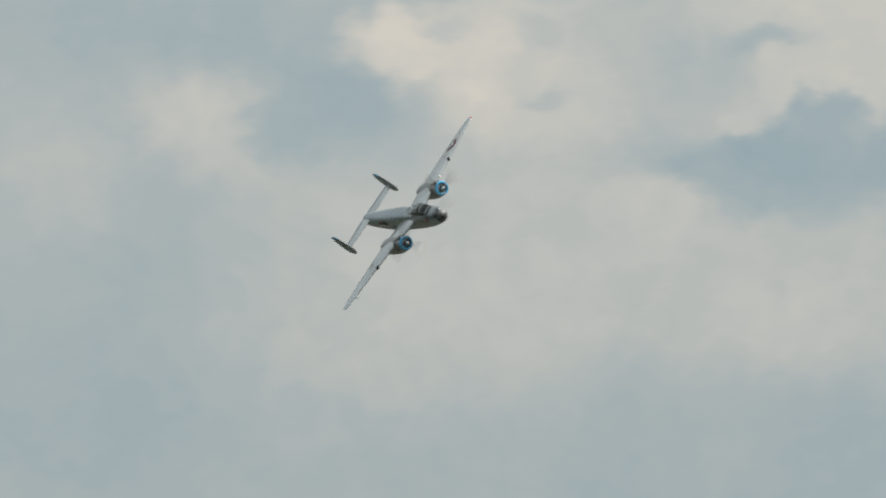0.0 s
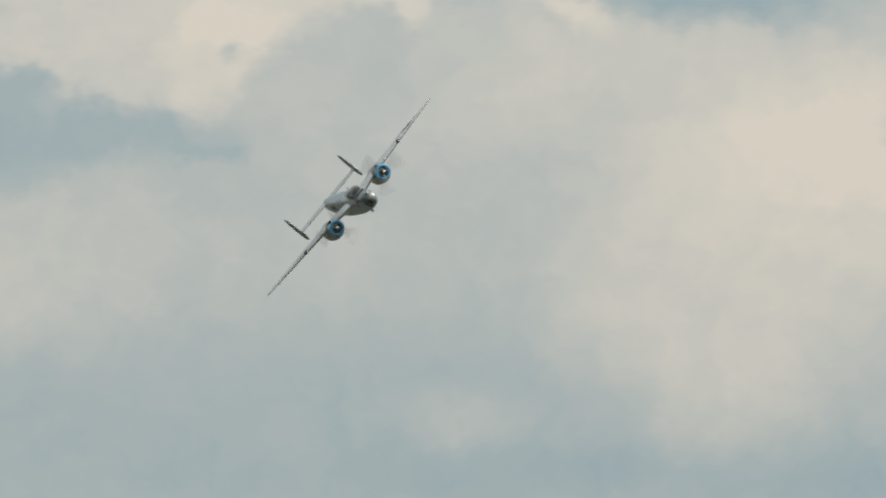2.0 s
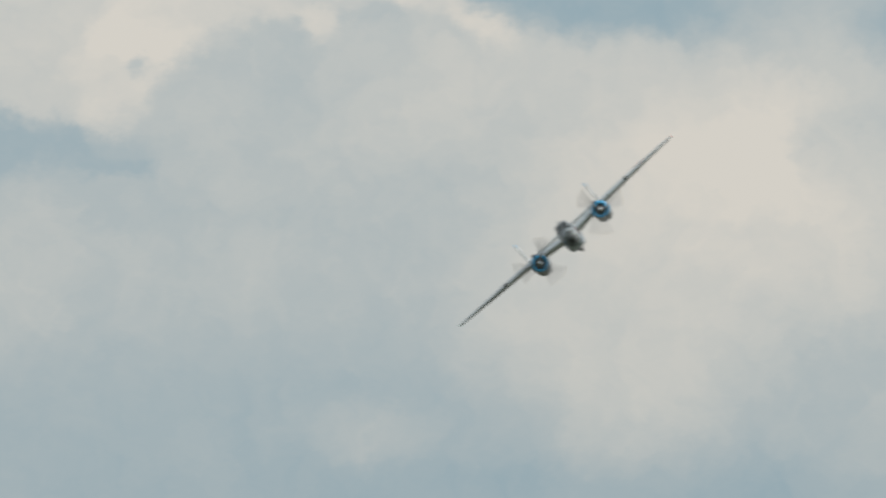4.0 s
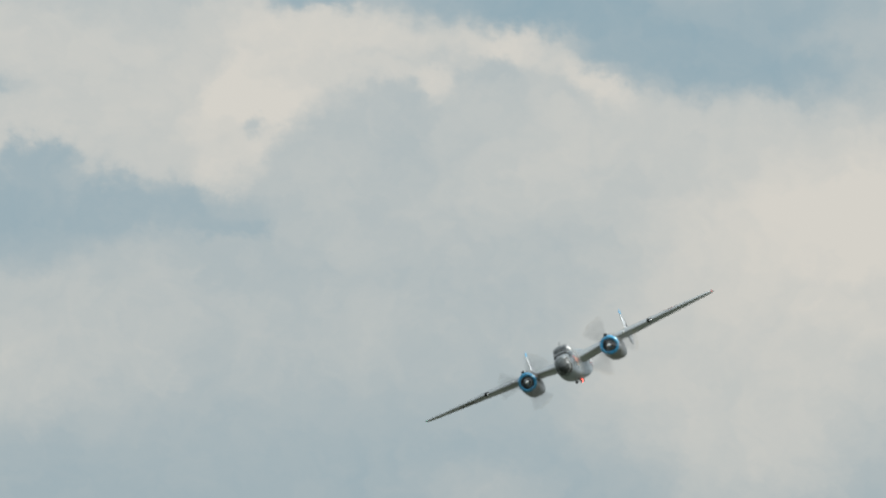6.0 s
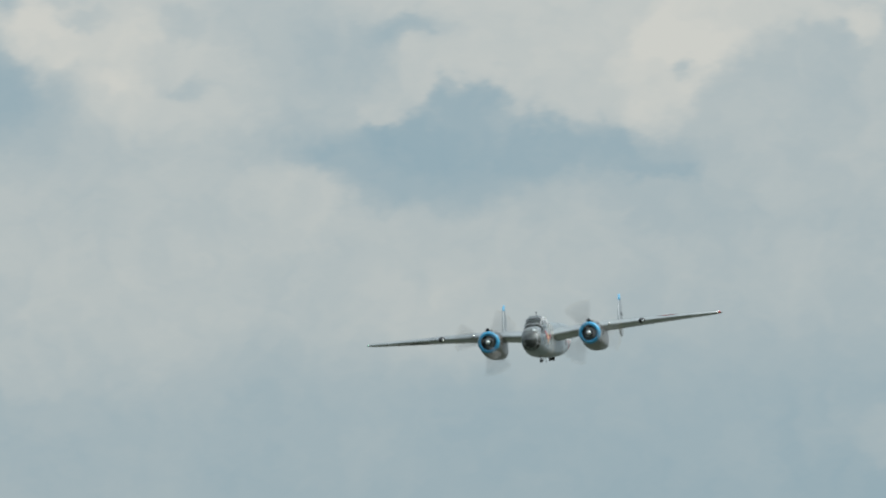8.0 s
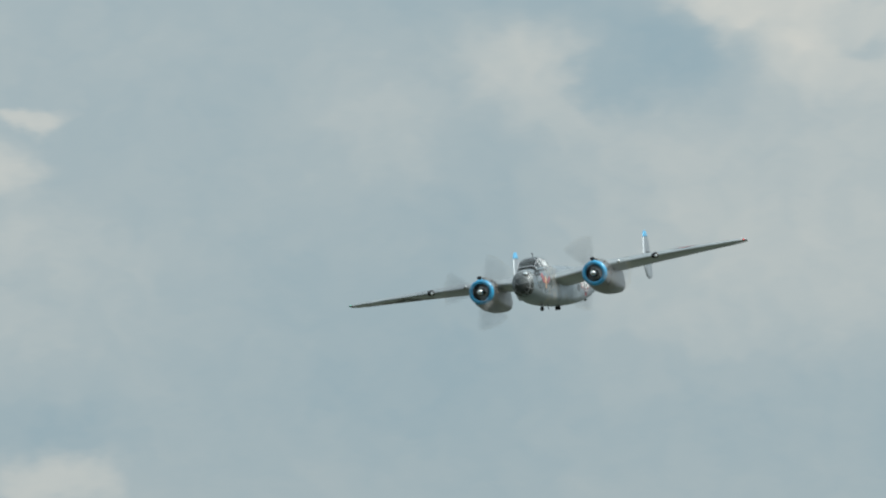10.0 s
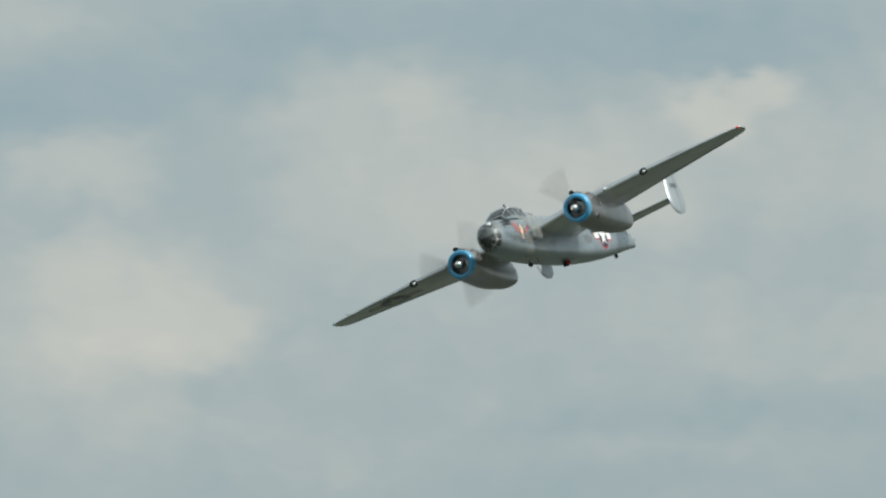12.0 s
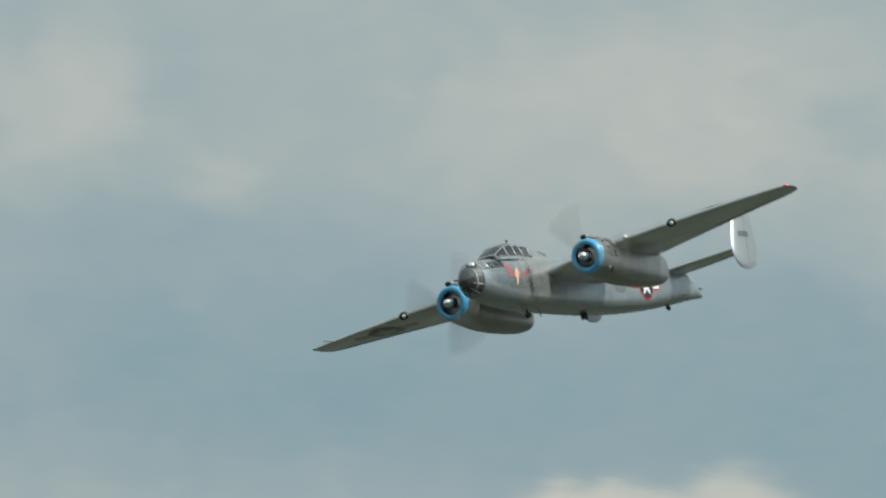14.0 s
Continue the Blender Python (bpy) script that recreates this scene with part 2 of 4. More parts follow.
sun = new("sun", bpy.data.lights.new("sun", "SUN"))
sun.data.energy, sun.data.angle, sun.data.color = 4.0, radians(1.5), (1.0, 0.95, 0.86)
sun.matrix_world = look(SUN * 300, (0, 0, 0))

# ---- materials ----


def material(name, colour, rough=0.5, metal=0.0, vary=0.1, scale=3.0, bump=0.0, rough_vary=0.0, glow=None, coat=0.0):
    """A painted, metal or rubber surface with stains at two scales and a little relief."""
    m = bpy.data.materials.new(name)
    m.use_nodes = True
    t = m.node_tree
    b = t.nodes["Principled BSDF"]
    b.inputs["Roughness"].default_value, b.inputs["Metallic"].default_value = rough, metal
    b.inputs["Coat Weight"].default_value = coat
    place = t.nodes.new("ShaderNodeTexCoord")
    big, small = t.nodes.new("ShaderNodeTexNoise"), t.nodes.new("ShaderNodeTexNoise")
    for n, s, d in ((big, scale * 0.25, 4), (small, scale * 2.5, 6)):
        n.inputs["Scale"].default_value, n.inputs["Detail"].default_value = s, d
        t.links.new(place.outputs["Object"], n.inputs["Vector"])
    add = t.nodes.new("ShaderNodeMath")
    add.operation = "ADD"
    t.links.new(big.outputs[0], add.inputs[0])
    t.links.new(small.outputs[0], add.inputs[1])
    span = t.nodes.new("ShaderNodeMapRange")
    span.inputs[1].default_value, span.inputs[2].default_value = 0.6, 1.4
    span.inputs[3].default_value, span.inputs[4].default_value = 1 - vary, 1 + vary
    t.links.new(add.outputs[0], span.inputs[0])
    tone = t.nodes.new("ShaderNodeVectorMath")
    tone.operation = "MULTIPLY"
    tone.inputs[0].default_value = colour
    t.links.new(span.outputs[0], tone.inputs[1])
    t.links.new(tone.outputs[0], b.inputs["Base Color"])
    if rough_vary:
        rr = t.nodes.new("ShaderNodeMapRange")
        rr.inputs[1].default_value, rr.inputs[2].default_value = 0.3, 0.7
        rr.inputs[3].default_value, rr.inputs[4].default_value = rough - rough_vary, rough + rough_vary
        t.links.new(big.outputs[0], rr.inputs[0])
        t.links.new(rr.outputs[0], b.inputs["Roughness"])
    if bump:
        bp = t.nodes.new("ShaderNodeBump")
        bp.inputs["Strength"].default_value, bp.inputs["Distance"].default_value = bump, 0.02
        t.links.new(small.outputs[0], bp.inputs["Height"])
        t.links.new(bp.outputs[0], b.inputs["Normal"])
    if glow:
        b.inputs["Emission Color"].default_value, b.inputs["Emission Strength"].default_value = (*colour, 1), glow
    return m


def sheet_metal(name, colour, rough, metal, panel=(0.9, 0.6)):
    """Bare aluminium in riveted sheets: each sheet a little lighter or darker, with fine seams, streaks and oil-canning."""
    m = material(name, colour, rough, metal, 0.12, 1.2, 0.06, 0.08)
    t = m.node_tree
    b = t.nodes["Principled BSDF"]
    tone = b.inputs["Base Color"].links[0].from_node
    place = [n for n in t.nodes if n.type == "TEX_COORD"][0]
    flat = t.nodes.new("ShaderNodeMapping")
    flat.inputs["Rotation"].default_value = (radians(90), 0, 0) if "side" in name else (0, 0, 0)
    flat.inputs["Location"].default_value = (40.3, 40.2, 40.1)
    t.links.new(place.outputs["Object"], flat.inputs[0])
    brick = t.nodes.new("ShaderNodeTexBrick")
    brick.inputs["Color1"].default_value, brick.inputs["Color2"].default_value = (0.88, 0.88, 0.89, 1), (1.08, 1.08, 1.07, 1)
    brick.inputs["Mortar"].default_value = (0.84, 0.84, 0.84, 1)
    brick.inputs["Scale"].default_value, brick.inputs["Mortar Size"].default_value = 1.0, 0.007
    brick.inputs["Brick Width"].default_value, brick.inputs["Row Height"].default_value = panel
    t.links.new(flat.outputs[0], brick.inputs[0])
    mul = t.nodes.new("ShaderNodeVectorMath")
    mul.operation = "MULTIPLY"
    t.links.new(tone.outputs[0], mul.inputs[0])
    t.links.new(brick.outputs[0], mul.inputs[1])
    t.links.new(mul.outputs[0], b.inputs["Base Color"])
    return m


def stained(m, x0, x1, colour, most):
    """Brown exhaust and oil streaks on a stretch of a metal skin, drawn out along the airflow."""
    t = m.node_tree
    b = t.nodes["Principled BSDF"]
    skin = b.inputs["Base Color"].links[0].from_socket
    place = [n for n in t.nodes if n.type == "TEX_COORD"][0]
    drawn = t.nodes.new("ShaderNodeMapping")
    drawn.inputs["Scale"].default_value = (0.9, 2.4, 2.4)
    t.links.new(place.outputs["Object"], drawn.inputs[0])
    blots = t.nodes.new("ShaderNodeTexNoise")
    blots.inputs["Scale"].default_value, blots.inputs["Detail"].default_value, blots.inputs["Roughness"].default_value = 1.6, 6.0, 0.65
    t.links.new(drawn.outputs[0], blots.inputs["Vector"])
    xs = t.nodes.new("ShaderNodeSeparateXYZ")
    t.links.new(place.outputs["Object"], xs.inputs[0])
    spans = []
    for a, e in ((x0, x0 + 0.8), (x1, x1 - 0.8)):
        r = t.nodes.new("ShaderNodeMapRange")
        r.interpolation_type = "SMOOTHSTEP"
        r.inputs[1].default_value, r.inputs[2].default_value = a, e
        t.links.new(xs.outputs[0], r.inputs[0])
        spans.append(r.outputs[0])
    patch = t.nodes.new("ShaderNodeMapRange")
    patch.inputs[1].default_value, patch.inputs[2].default_value, patch.inputs[4].default_value = 0.40, 0.62, most
    t.links.new(blots.outputs[0], patch.inputs[0])
    amount = patch.outputs[0]
    for v in spans:
        n = t.nodes.new("ShaderNodeMath")
        n.operation = "MULTIPLY"
        t.links.new(amount, n.inputs[0])
        t.links.new(v, n.inputs[1])
        amount = n.outputs[0]
    mix = t.nodes.new("ShaderNodeMix")
    mix.data_type = "RGBA"
    t.links.new(amount, mix.inputs[0])
    t.links.new(skin, mix.inputs[6])
    mix.inputs[7].default_value = (*colour, 1)
    t.links.new(mix.outputs[2], b.inputs["Base Color"])
    return m


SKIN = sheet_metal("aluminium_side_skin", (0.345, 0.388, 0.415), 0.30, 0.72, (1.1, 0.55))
stained(SKIN, -2.4, 1.0, (0.54, 0.48, 0.39), 0.6)
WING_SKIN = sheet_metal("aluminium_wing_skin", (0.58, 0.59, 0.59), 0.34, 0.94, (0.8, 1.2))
FABRIC = material("doped_silver_fabric", (0.38, 0.405, 0.425), 0.5, 0.8, 0.08, 2.0)
COWL_METAL = sheet_metal("worn_cowling_metal", (0.33, 0.33, 0.325), 0.34, 0.86, (0.7, 0.7))
stained(COWL_METAL, -3.4, -0.5, (0.31, 0.28, 0.245), 0.45)
BLUE = material("light_blue_enamel", (0.065, 0.36, 0.63), 0.28, 0.0, 0.08, 3.0, coat=0.5)
DARK = material("engine_black", (0.022, 0.022, 0.024), 0.55, 0.3, 0.3, 8.0, 0.2)
CHROME = material("polished_steel", (0.80, 0.79, 0.77), 0.2, 1.0, 0.05, 6.0)
MIRROR = material("mirror_polished_steel", (0.86, 0.86, 0.85), 0.13, 1.0, 0.03, 6.0)
RUBBER = material("black_rubber", (0.025, 0.025, 0.025), 0.6, 0.0, 0.2, 8.0)
# black blades painted grey: sun sheen and the faint spinning disc put into the colour
BLADE = material("sun_lightened_propeller_paint", (0.25, 0.25, 0.255), 0.6, 0.3, 0.15, 5.0)
YELLOW = material("dull_yellow_tip_paint", (0.36, 0.29, 0.16), 0.5)
WHITE = material("white_marking_paint", (0.78, 0.78, 0.76), 0.5, 0.0, 0.05)
NAVY = material("dark_blue_marking_paint", (0.020, 0.024, 0.045), 0.5, 0.0, 0.1)
RED = material("red_marking_paint", (0.42, 0.025, 0.035), 0.5, 0.0, 0.1)
FADED_RED = material("faded_red_paint", (0.27, 0.105, 0.115), 0.55, 0.0, 0.15)
TAN = material("tan_paint", (0.62, 0.40, 0.25), 0.55, 0.0, 0.12)
# under-wing star paints: low contrast put into the colours to imitate shading there
DULLED_RED = material("shade_dulled_red_paint", (0.30, 0.20, 0.19), 0.5, 0.5, 0.2)
DULLED_WHITE = material("shade_dulled_white_paint", (0.46, 0.46, 0.45), 0.5, 0.5, 0.2)
DULLED_NAVY = material("shade_dulled_dark_blue_paint", (0.20, 0.21, 0.23), 0.5, 0.5, 0.25)
STENCIL = material("grey_stencil_paint", (0.12, 0.13, 0.14), 0.6)
CASE = material("dark_grey_crankcase_paint", (0.05, 0.052, 0.055), 0.45, 0.3, 0.2, 6.0)
SOOT = material("exhaust_stained_metal", (0.20, 0.17, 0.145), 0.5, 0.8, 0.3, 6.0)
# upper nose lining, its grey lightened to imitate light from the sky
LIT_LINING = material("lit_upper_nose_lining", (0.13, 0.14, 0.142), 0.7, 0.0, 0.35, 3.0)
INSIDE = material("dark_cabin_lining", (0.035, 0.038, 0.036), 0.7, 0.0, 0.3, 4.0)
RED_LENS = material("red_lamp_lens", (0.9, 0.03, 0.03), 0.2, 0.0, 0.0)
BEAM = material("red_beacon_beam", (1.0, 0.06, 0.04), 0.3, 0.0, 0.0, glow=14.0)
GRASS = material("mown_airfield_grass", (0.038, 0.046, 0.032), 0.9, 0.0, 0.35, 0.05, 0.5)

PANE = material("dark_window_glass", (0.075, 0.088, 0.092), 0.12, 0.0, 0.15, 3.0, coat=0.6)
NOSE_FRAME = material("dull_frame_metal", (0.24, 0.25, 0.255), 0.4, 0.7, 0.1, 4.0)
FRAME = material("bright_frame_metal", (0.42, 0.43, 0.44), 0.36, 0.9, 0.08, 4.0)

GLASS = bpy.data.materials.new("perspex")
GLASS.use_nodes = True
gb = GLASS.node_tree.nodes["Principled BSDF"]
gb.inputs["Base Color"].default_value = (0.80, 0.85, 0.84, 1)
gb.inputs["Roughness"].default_value, gb.inputs["Transmission Weight"].default_value = 0.05, 1.0
gb.inputs["IOR"].default_value = 1.5
gb.inputs["Coat Weight"].default_value, gb.inputs["Coat Roughness"].default_value, gb.inputs["Coat IOR"].default_value = 0.45, 0.10, 1.6

CAB_GLASS = bpy.data.materials.new("cockpit_perspex")
CAB_GLASS.use_nodes = True
gb = CAB_GLASS.node_tree.nodes["Principled BSDF"]
gb.inputs["Base Color"].default_value = (0.72, 0.77, 0.77, 1)
gb.inputs["Roughness"].default_value, gb.inputs["Transmission Weight"].default_value = 0.06, 1.0

# ---- mesh helpers ----


def part(name, bm, mat, parent, label="", smooth=True):
    me = bpy.data.meshes.new(name)
    bmesh.ops.recalc_face_normals(bm, faces=bm.faces[:])
    bm.to_mesh(me)
    bm.free()
    for m in mat if isinstance(mat, (list, tuple)) else [mat]:
        me.materials.append(m)
    if smooth:
        me.polygons.foreach_set("use_smooth", [True] * len(me.polygons))
    ob = new(name, me)
    if parent:
        ob.parent = parent
    if label:
        tagged(ob, label)
    if mat is GLASS:
        ob.visible_shadow = False
    return ob


def sharp(ob, degrees):
    """Keep edges steeper than this angle crisp."""
    ob.data.set_sharp_from_angle(angle=radians(degrees))
    return ob


def skinned(bm, rings, caps=True, closed=True):
    """Faces between rings of points, each ring a list of equal length."""
    vs = [[bm.verts.new(p) for p in r] for r in rings]
    n = len(vs[0])
    for a, b in zip(vs, vs[1:]):
        for i in range(n if closed else n - 1):
            j = (i + 1) % n
            bm.faces.new((a[i], a[j], b[j], b[i]))
    if caps:
        bm.faces.new(vs[0][::-1])
        bm.faces.new(vs[-1])
    return vs


def turned(bm, profile, segments=40, centre=(0, 0, 0), squash=1.0):
    """A solid of revolution about the x axis; profile of (x, radius)."""
    rings = []
    for x, r in profile:
        rings.append([(centre[0] + x, centre[1] + r * math.cos(a), centre[2] + r * squash * math.sin(a))
                      for a in (2 * math.pi * i / segments for i in range(segments))])
    skinned(bm, rings)


def rod(bm, a, b, r0, r1=None, segments=10):
    a, b = Vector(a), Vector(b)
    r1 = r0 if r1 is None else r1
    q = (b - a).to_track_quat("Z", "Y")
    rings = []
    for c, r in ((a, r0), (b, r1)):
        rings.append([c + q @ Vector((r * math.cos(t), r * math.sin(t), 0)) for t in (2 * math.pi * i / segments for i in range(segments))])
    skinned(bm, rings)


def ball(bm, c, rx, ry, rz, segments=18, rings=12):
    m = Matrix.Translation(c) @ Matrix.Diagonal((rx, ry, rz, 1))
    bmesh.ops.create_uvsphere(bm, u_segments=segments, v_segments=rings, radius=1, matrix=m)


def box(bm, c, sx, sy, sz, turn=None, bevel=0.0):
    m = Matrix.Translation(c) @ (turn or Matrix()) @ Matrix.Diagonal((sx, sy, sz, 1))
    made = bmesh.ops.create_cube(bm, size=1, matrix=m)
    if bevel:
        edges = list({e for v in made["verts"] for e in v.link_edges})
        bmesh.ops.bevel(bm, geom=edges, offset=bevel, segments=2, affect="EDGES")


def smooth_table(table, x):
    """Smooth interpolation in rows that begin with x, in falling order of x."""
    if x >= table[0][0]:
        return table[0][1:]
    for i in range(len(table) - 1):
        a, b = table[i], table[i + 1]
        if x >= b[0]:
            k = (a[0] - x) / (a[0] - b[0])
            p = table[max(i - 1, 0)]
            q = table[min(i + 2, len(table) - 1)]
            out = []
            for c in range(1, len(a)):
                h = a[0] - b[0]
                ma = (b[c] - p[c]) / (p[0] - b[0]) * h if i > 0 else (b[c] - a[c])
                mb = (q[c] - a[c]) / (a[0] - q[0]) * h if i + 2 < len(table) else (b[c] - a[c])
                out.append((2 * k**3 - 3 * k**2 + 1) * a[c] + (k**3 - 2 * k**2 + k) * ma + (3 * k**2 - 2 * k**3) * b[c] + (k**3 - k**2) * mb)
            return out
    return table[-1][1:]


# ---- ground: an airfield's grass out to the horizon ----
bm = bmesh.new()
ground_rings = [[(r * math.cos(a), r * math.sin(a), 0) for a in (2 * math.pi * i / 96 for i in range(96))] for r in (2, 40, 200, 900, 2500, 4800)]
skinned(bm, ground_rings, caps=False)
bmesh.ops.contextual_create(bm, geom=[e for e in bm.edges if e.is_boundary and e.verts[0].co.length < 3])
ground = part("ground", bm, GRASS, None, smooth=False)
tagged(ground, "mown green grass of a wide airfield", "ground", kind="structure")

# ---- the aircraft: twin-engined bomber of the 1940s; x ahead, y to its left, z up; origin between the propellers ----
aircraft = tagged(new("bomber_aircraft"), "silver twin-engined vintage bomber with light blue cowl rings, in flight", "airplane")

# fuselage: place along the axis, half width, underside, top, squareness
HULL = [(3.40, 0.06, -0.30, -0.10, 2.0), (3.33, 0.27, -0.48, 0.16, 2.0), (3.06, 0.49, -0.68, 0.44, 2.2), (2.5, 0.62, -0.84, 0.60, 2.4),
        (1.9, 0.67, -0.94, 0.66, 2.6), (1.2, 0.70, -1.01, 0.71, 2.9), (0.3, 0.72, -1.07, 0.75, 3.3), (-1.0, 0.73, -1.12, 0.80, 3.7),
        (-3.0, 0.73, -1.15, 0.82, 3.8), (-5.0, 0.73, -1.15, 0.82, 3.8), (-7.0, 0.71, -1.07, 0.80, 3.5), (-9.0, 0.62, -0.92, 0.76, 3.1),
        (-10.8, 0.50, -0.71, 0.70, 2.8), (-12.0, 0.38, -0.54, 0.60, 2.4), (-12.7, 0.28, -0.44, 0.30, 2.2), (-13.3, 0.10, -0.38, -0.16, 2.0)]


def hull_point(x, a, grow=0.0):
    w, zb, zt, n = smooth_table(HULL, x)
    c, s = math.cos(a), math.sin(a)
    h, zc = (zt - zb) / 2 + grow, (zt + zb) / 2
    k = 2 / n
    return (x, (w + grow) * math.copysign(abs(c) ** k, c), zc + h * math.copysign(abs(s) ** k, s))


def hull_side(x, z, grow=0.0):
    """Half width of the fuselage at a height."""
    w, zb, zt, n = smooth_table(HULL, x)
    f = min(abs((z - (zt + zb) / 2) / ((zt - zb) / 2)), 0.98)
    return w * (1 - f**n) ** (1 / n) + grow


def hull_rings(x0, x1, count, grow=0.0, segments=48):
    return [[hull_point(x0 + (x1 - x0) * i / (count - 1), 2 * math.pi * (j + 0.5) / segments, grow) for j in range(segments)] for i in range(count)]


bm = bmesh.new()
xs = [3.40, 3.375, 3.33, 3.26, 3.17, 3.06] + [2.95 - 0.1786 * i for i in range(91)]
xs = [x for x in xs if x > -13.2] + [-13.3]
skinned(bm, [[hull_point(x, 2 * math.pi * (j + 0.5) / 48) for j in range(48)] for x in xs])
fuselage = part("fuselage", bm, [SKIN, INSIDE, LIT_LINING], aircraft)
# nose lining light above, dark below: sky and ground light painted in
for p in fuselage.data.polygons:
    c = p.center
    if c.z > -0.64 and (c.x > 2.96 or (c.x > 2.55 and c.z > 0.22)):
        p.material_index = 2 if c.z > -0.1 else 1

# nose glazing: a clear shell over the two-tone nose lining, held by slim frames
bm = bmesh.new()
skinned(bm, [[hull_point(x, 2 * math.pi * (j + 0.5) / 48, 0.012) for j in range(48)] for x in (3.40, 3.375, 3.33, 3.26, 3.17, 3.06, 2.96, 2.84, 2.70, 2.55)], caps=False)
for f in bm.faces[:]:
    c = f.calc_center_median()
    if c.z < -0.64 or (c.x < 2.96 and c.z < 0.20):
        bm.faces.remove(f)
nose_glass = part("nose_glass", bm, GLASS, aircraft, "clear framed nose glazing")
nose_glass.visible_shadow = False
for x in (3.22, 2.96):
    bm = bmesh.new()
    skinned(bm, [[hull_point(x + dx, 2 * math.pi * (j + 0.5) / 48, g) for j in range(48)] for dx, g in ((0.022, 0.0), (0.022, 0.024), (-0.022, 0.024), (-0.022, 0.0))], caps=False)
    part("frame", bm, NOSE_FRAME, nose_glass)
for a in (22, 58, 122, 158, 205, 245, 295, 335):
    bm = bmesh.new()
    w = 0.032
    rings = []
    for i in range(14):
        x = 3.33 - i * (3.33 - (2.55 if 0 < a < 180 else 2.96)) / 13
        rings.append([hull_point(x, radians(a) + da * w, g) for da, g in ((-1, 0.0), (-1, 0.024), (1, 0.024), (1, 0.0))])
    skinned(bm, rings)
    part("frame", bm, FRAME if a > 180 else NOSE_FRAME, nose_glass)

# polished dome in a black ring, added on the nose's upper left cheek to hold a sun glint
turn = Vector((0.73, 0.33, 0.60)).to_track_quat("X", "Z").to_matrix().to_4x4()
seat_at = Matrix.Translation((3.10, 0.22, 0.35)) @ turn
bm = bmesh.new()
turned(bm, [(-0.05, 0.17), (0.02, 0.17), (0.035, 0.15), (0.035, 0.02)], 28)
bmesh.ops.transform(bm, matrix=seat_at, verts=bm.verts[:])
nose_glint_seat = part("nose_glint_seat", bm, RUBBER, aircraft, "black ring round an added polished dome")
bm = bmesh.new()
turned(bm, [(0.02 + 0.13 * math.sin(radians(k)), max(0.004, 0.13 * math.cos(radians(k)))) for k in range(0, 91, 10)], 28)
bmesh.ops.transform(bm, matrix=seat_at, verts=bm.verts[:])
part("nose_glint_dome", bm, MIRROR, nose_glint_seat, "bright polished dome added for a sun glint")

# row of framed windows behind the nose
for side in (1, -1):
    for x, z0, z1 in ((2.36, 0.20, 0.42), (2.02, 0.23, 0.46), (1.68, 0.25, 0.49)):
        for nm, mat, long, rim, lift, text in (("window_frame", FRAME, 0.15, 0.028, 0.006, "bright window frame"), ("side_window", PANE, 0.122, 0.0, 0.014, "dark side window")):
            bm = bmesh.new()
            grid = [[(x + dx * long, side * hull_side(x + dx * long, z, lift), z) for z in (z0 - rim + (z1 - z0 + 2 * rim) * k / 4 for k in range(5))] for dx in (-1, -0.33, 0.33, 1)]
            skinned(bm, grid, caps=False, closed=False)
            bmesh.ops.solidify(bm, geom=bm.faces[:], thickness=0.01)
            part(nm, bm, mat, fuselage, text)

# cockpit: raised greenhouse with flat windscreen panes
CAB = [(1.72, 0.45, 0.72), (1.08, 0.52, 1.12), (0.40, 0.54, 1.24), (-0.70, 0.51, 1.16), (-1.9, 0.42, 0.93), (-3.0, 0.25, 0.80)]


def cab_ring(x, grow=0.0):
    w, zt = smooth_table(CAB, x)
    pts = []
    for y, z in ((1.18, 0.50), (1.12, 0.62), (1.0, 0.70), (0.86, 0.90), (0.52, 0.985), (0.0, 1.0), (-0.52, 0.985), (-0.86, 0.90), (-1.0, 0.70), (-1.12, 0.62), (-1.18, 0.50)):
        base = 0.55
        k = (z - 0.5) / 0.5
        pts.append((x, y * (w + grow), base + (zt + grow - base) * k))
    return pts


bm = bmesh.new()
skinned(bm, [cab_ring(x) for x in (1.72, 1.5, 1.3, 1.1, 0.9, 0.78, 0.5, 0.2, -0.1, -0.4, -0.7, -1.1, -1.5, -1.9, -2.4, -3.0)], closed=False, caps=False)
canopy = part("canopy", bm, [SKIN, INSIDE], aircraft, "raised cockpit canopy with framed panes")
for p in canopy.data.polygons:
    c = p.center
    if c.x > -0.78 and c.z > 0.69 and not (abs(c.y) < 0.25 and c.x < 0.6):
        p.material_index = 1
sharp(canopy, 35)
bm = bmesh.new()
skinned(bm, [cab_ring(x, 0.012)[1:-1] for x in (1.66, 1.42, 1.1, 0.78, 0.4, 0.0, -0.35, -0.7)], closed=False, caps=False)
canopy_glass = part("canopy_glass", bm, CAB_GLASS, canopy, "clear canopy panes")
sharp(canopy_glass, 20)
for x in (1.62, 0.95, 0.38, -0.12, -0.72):
    bm = bmesh.new()
    skinned(bm, [[Vector(q) for q in cab_ring(x + dx, g)[1:-1]] for dx, g in ((0.026, 0.0), (0.026, 0.024), (-0.026, 0.024), (-0.026, 0.0))], closed=False, caps=False)
    part("canopy_frame", bm, FRAME, canopy)
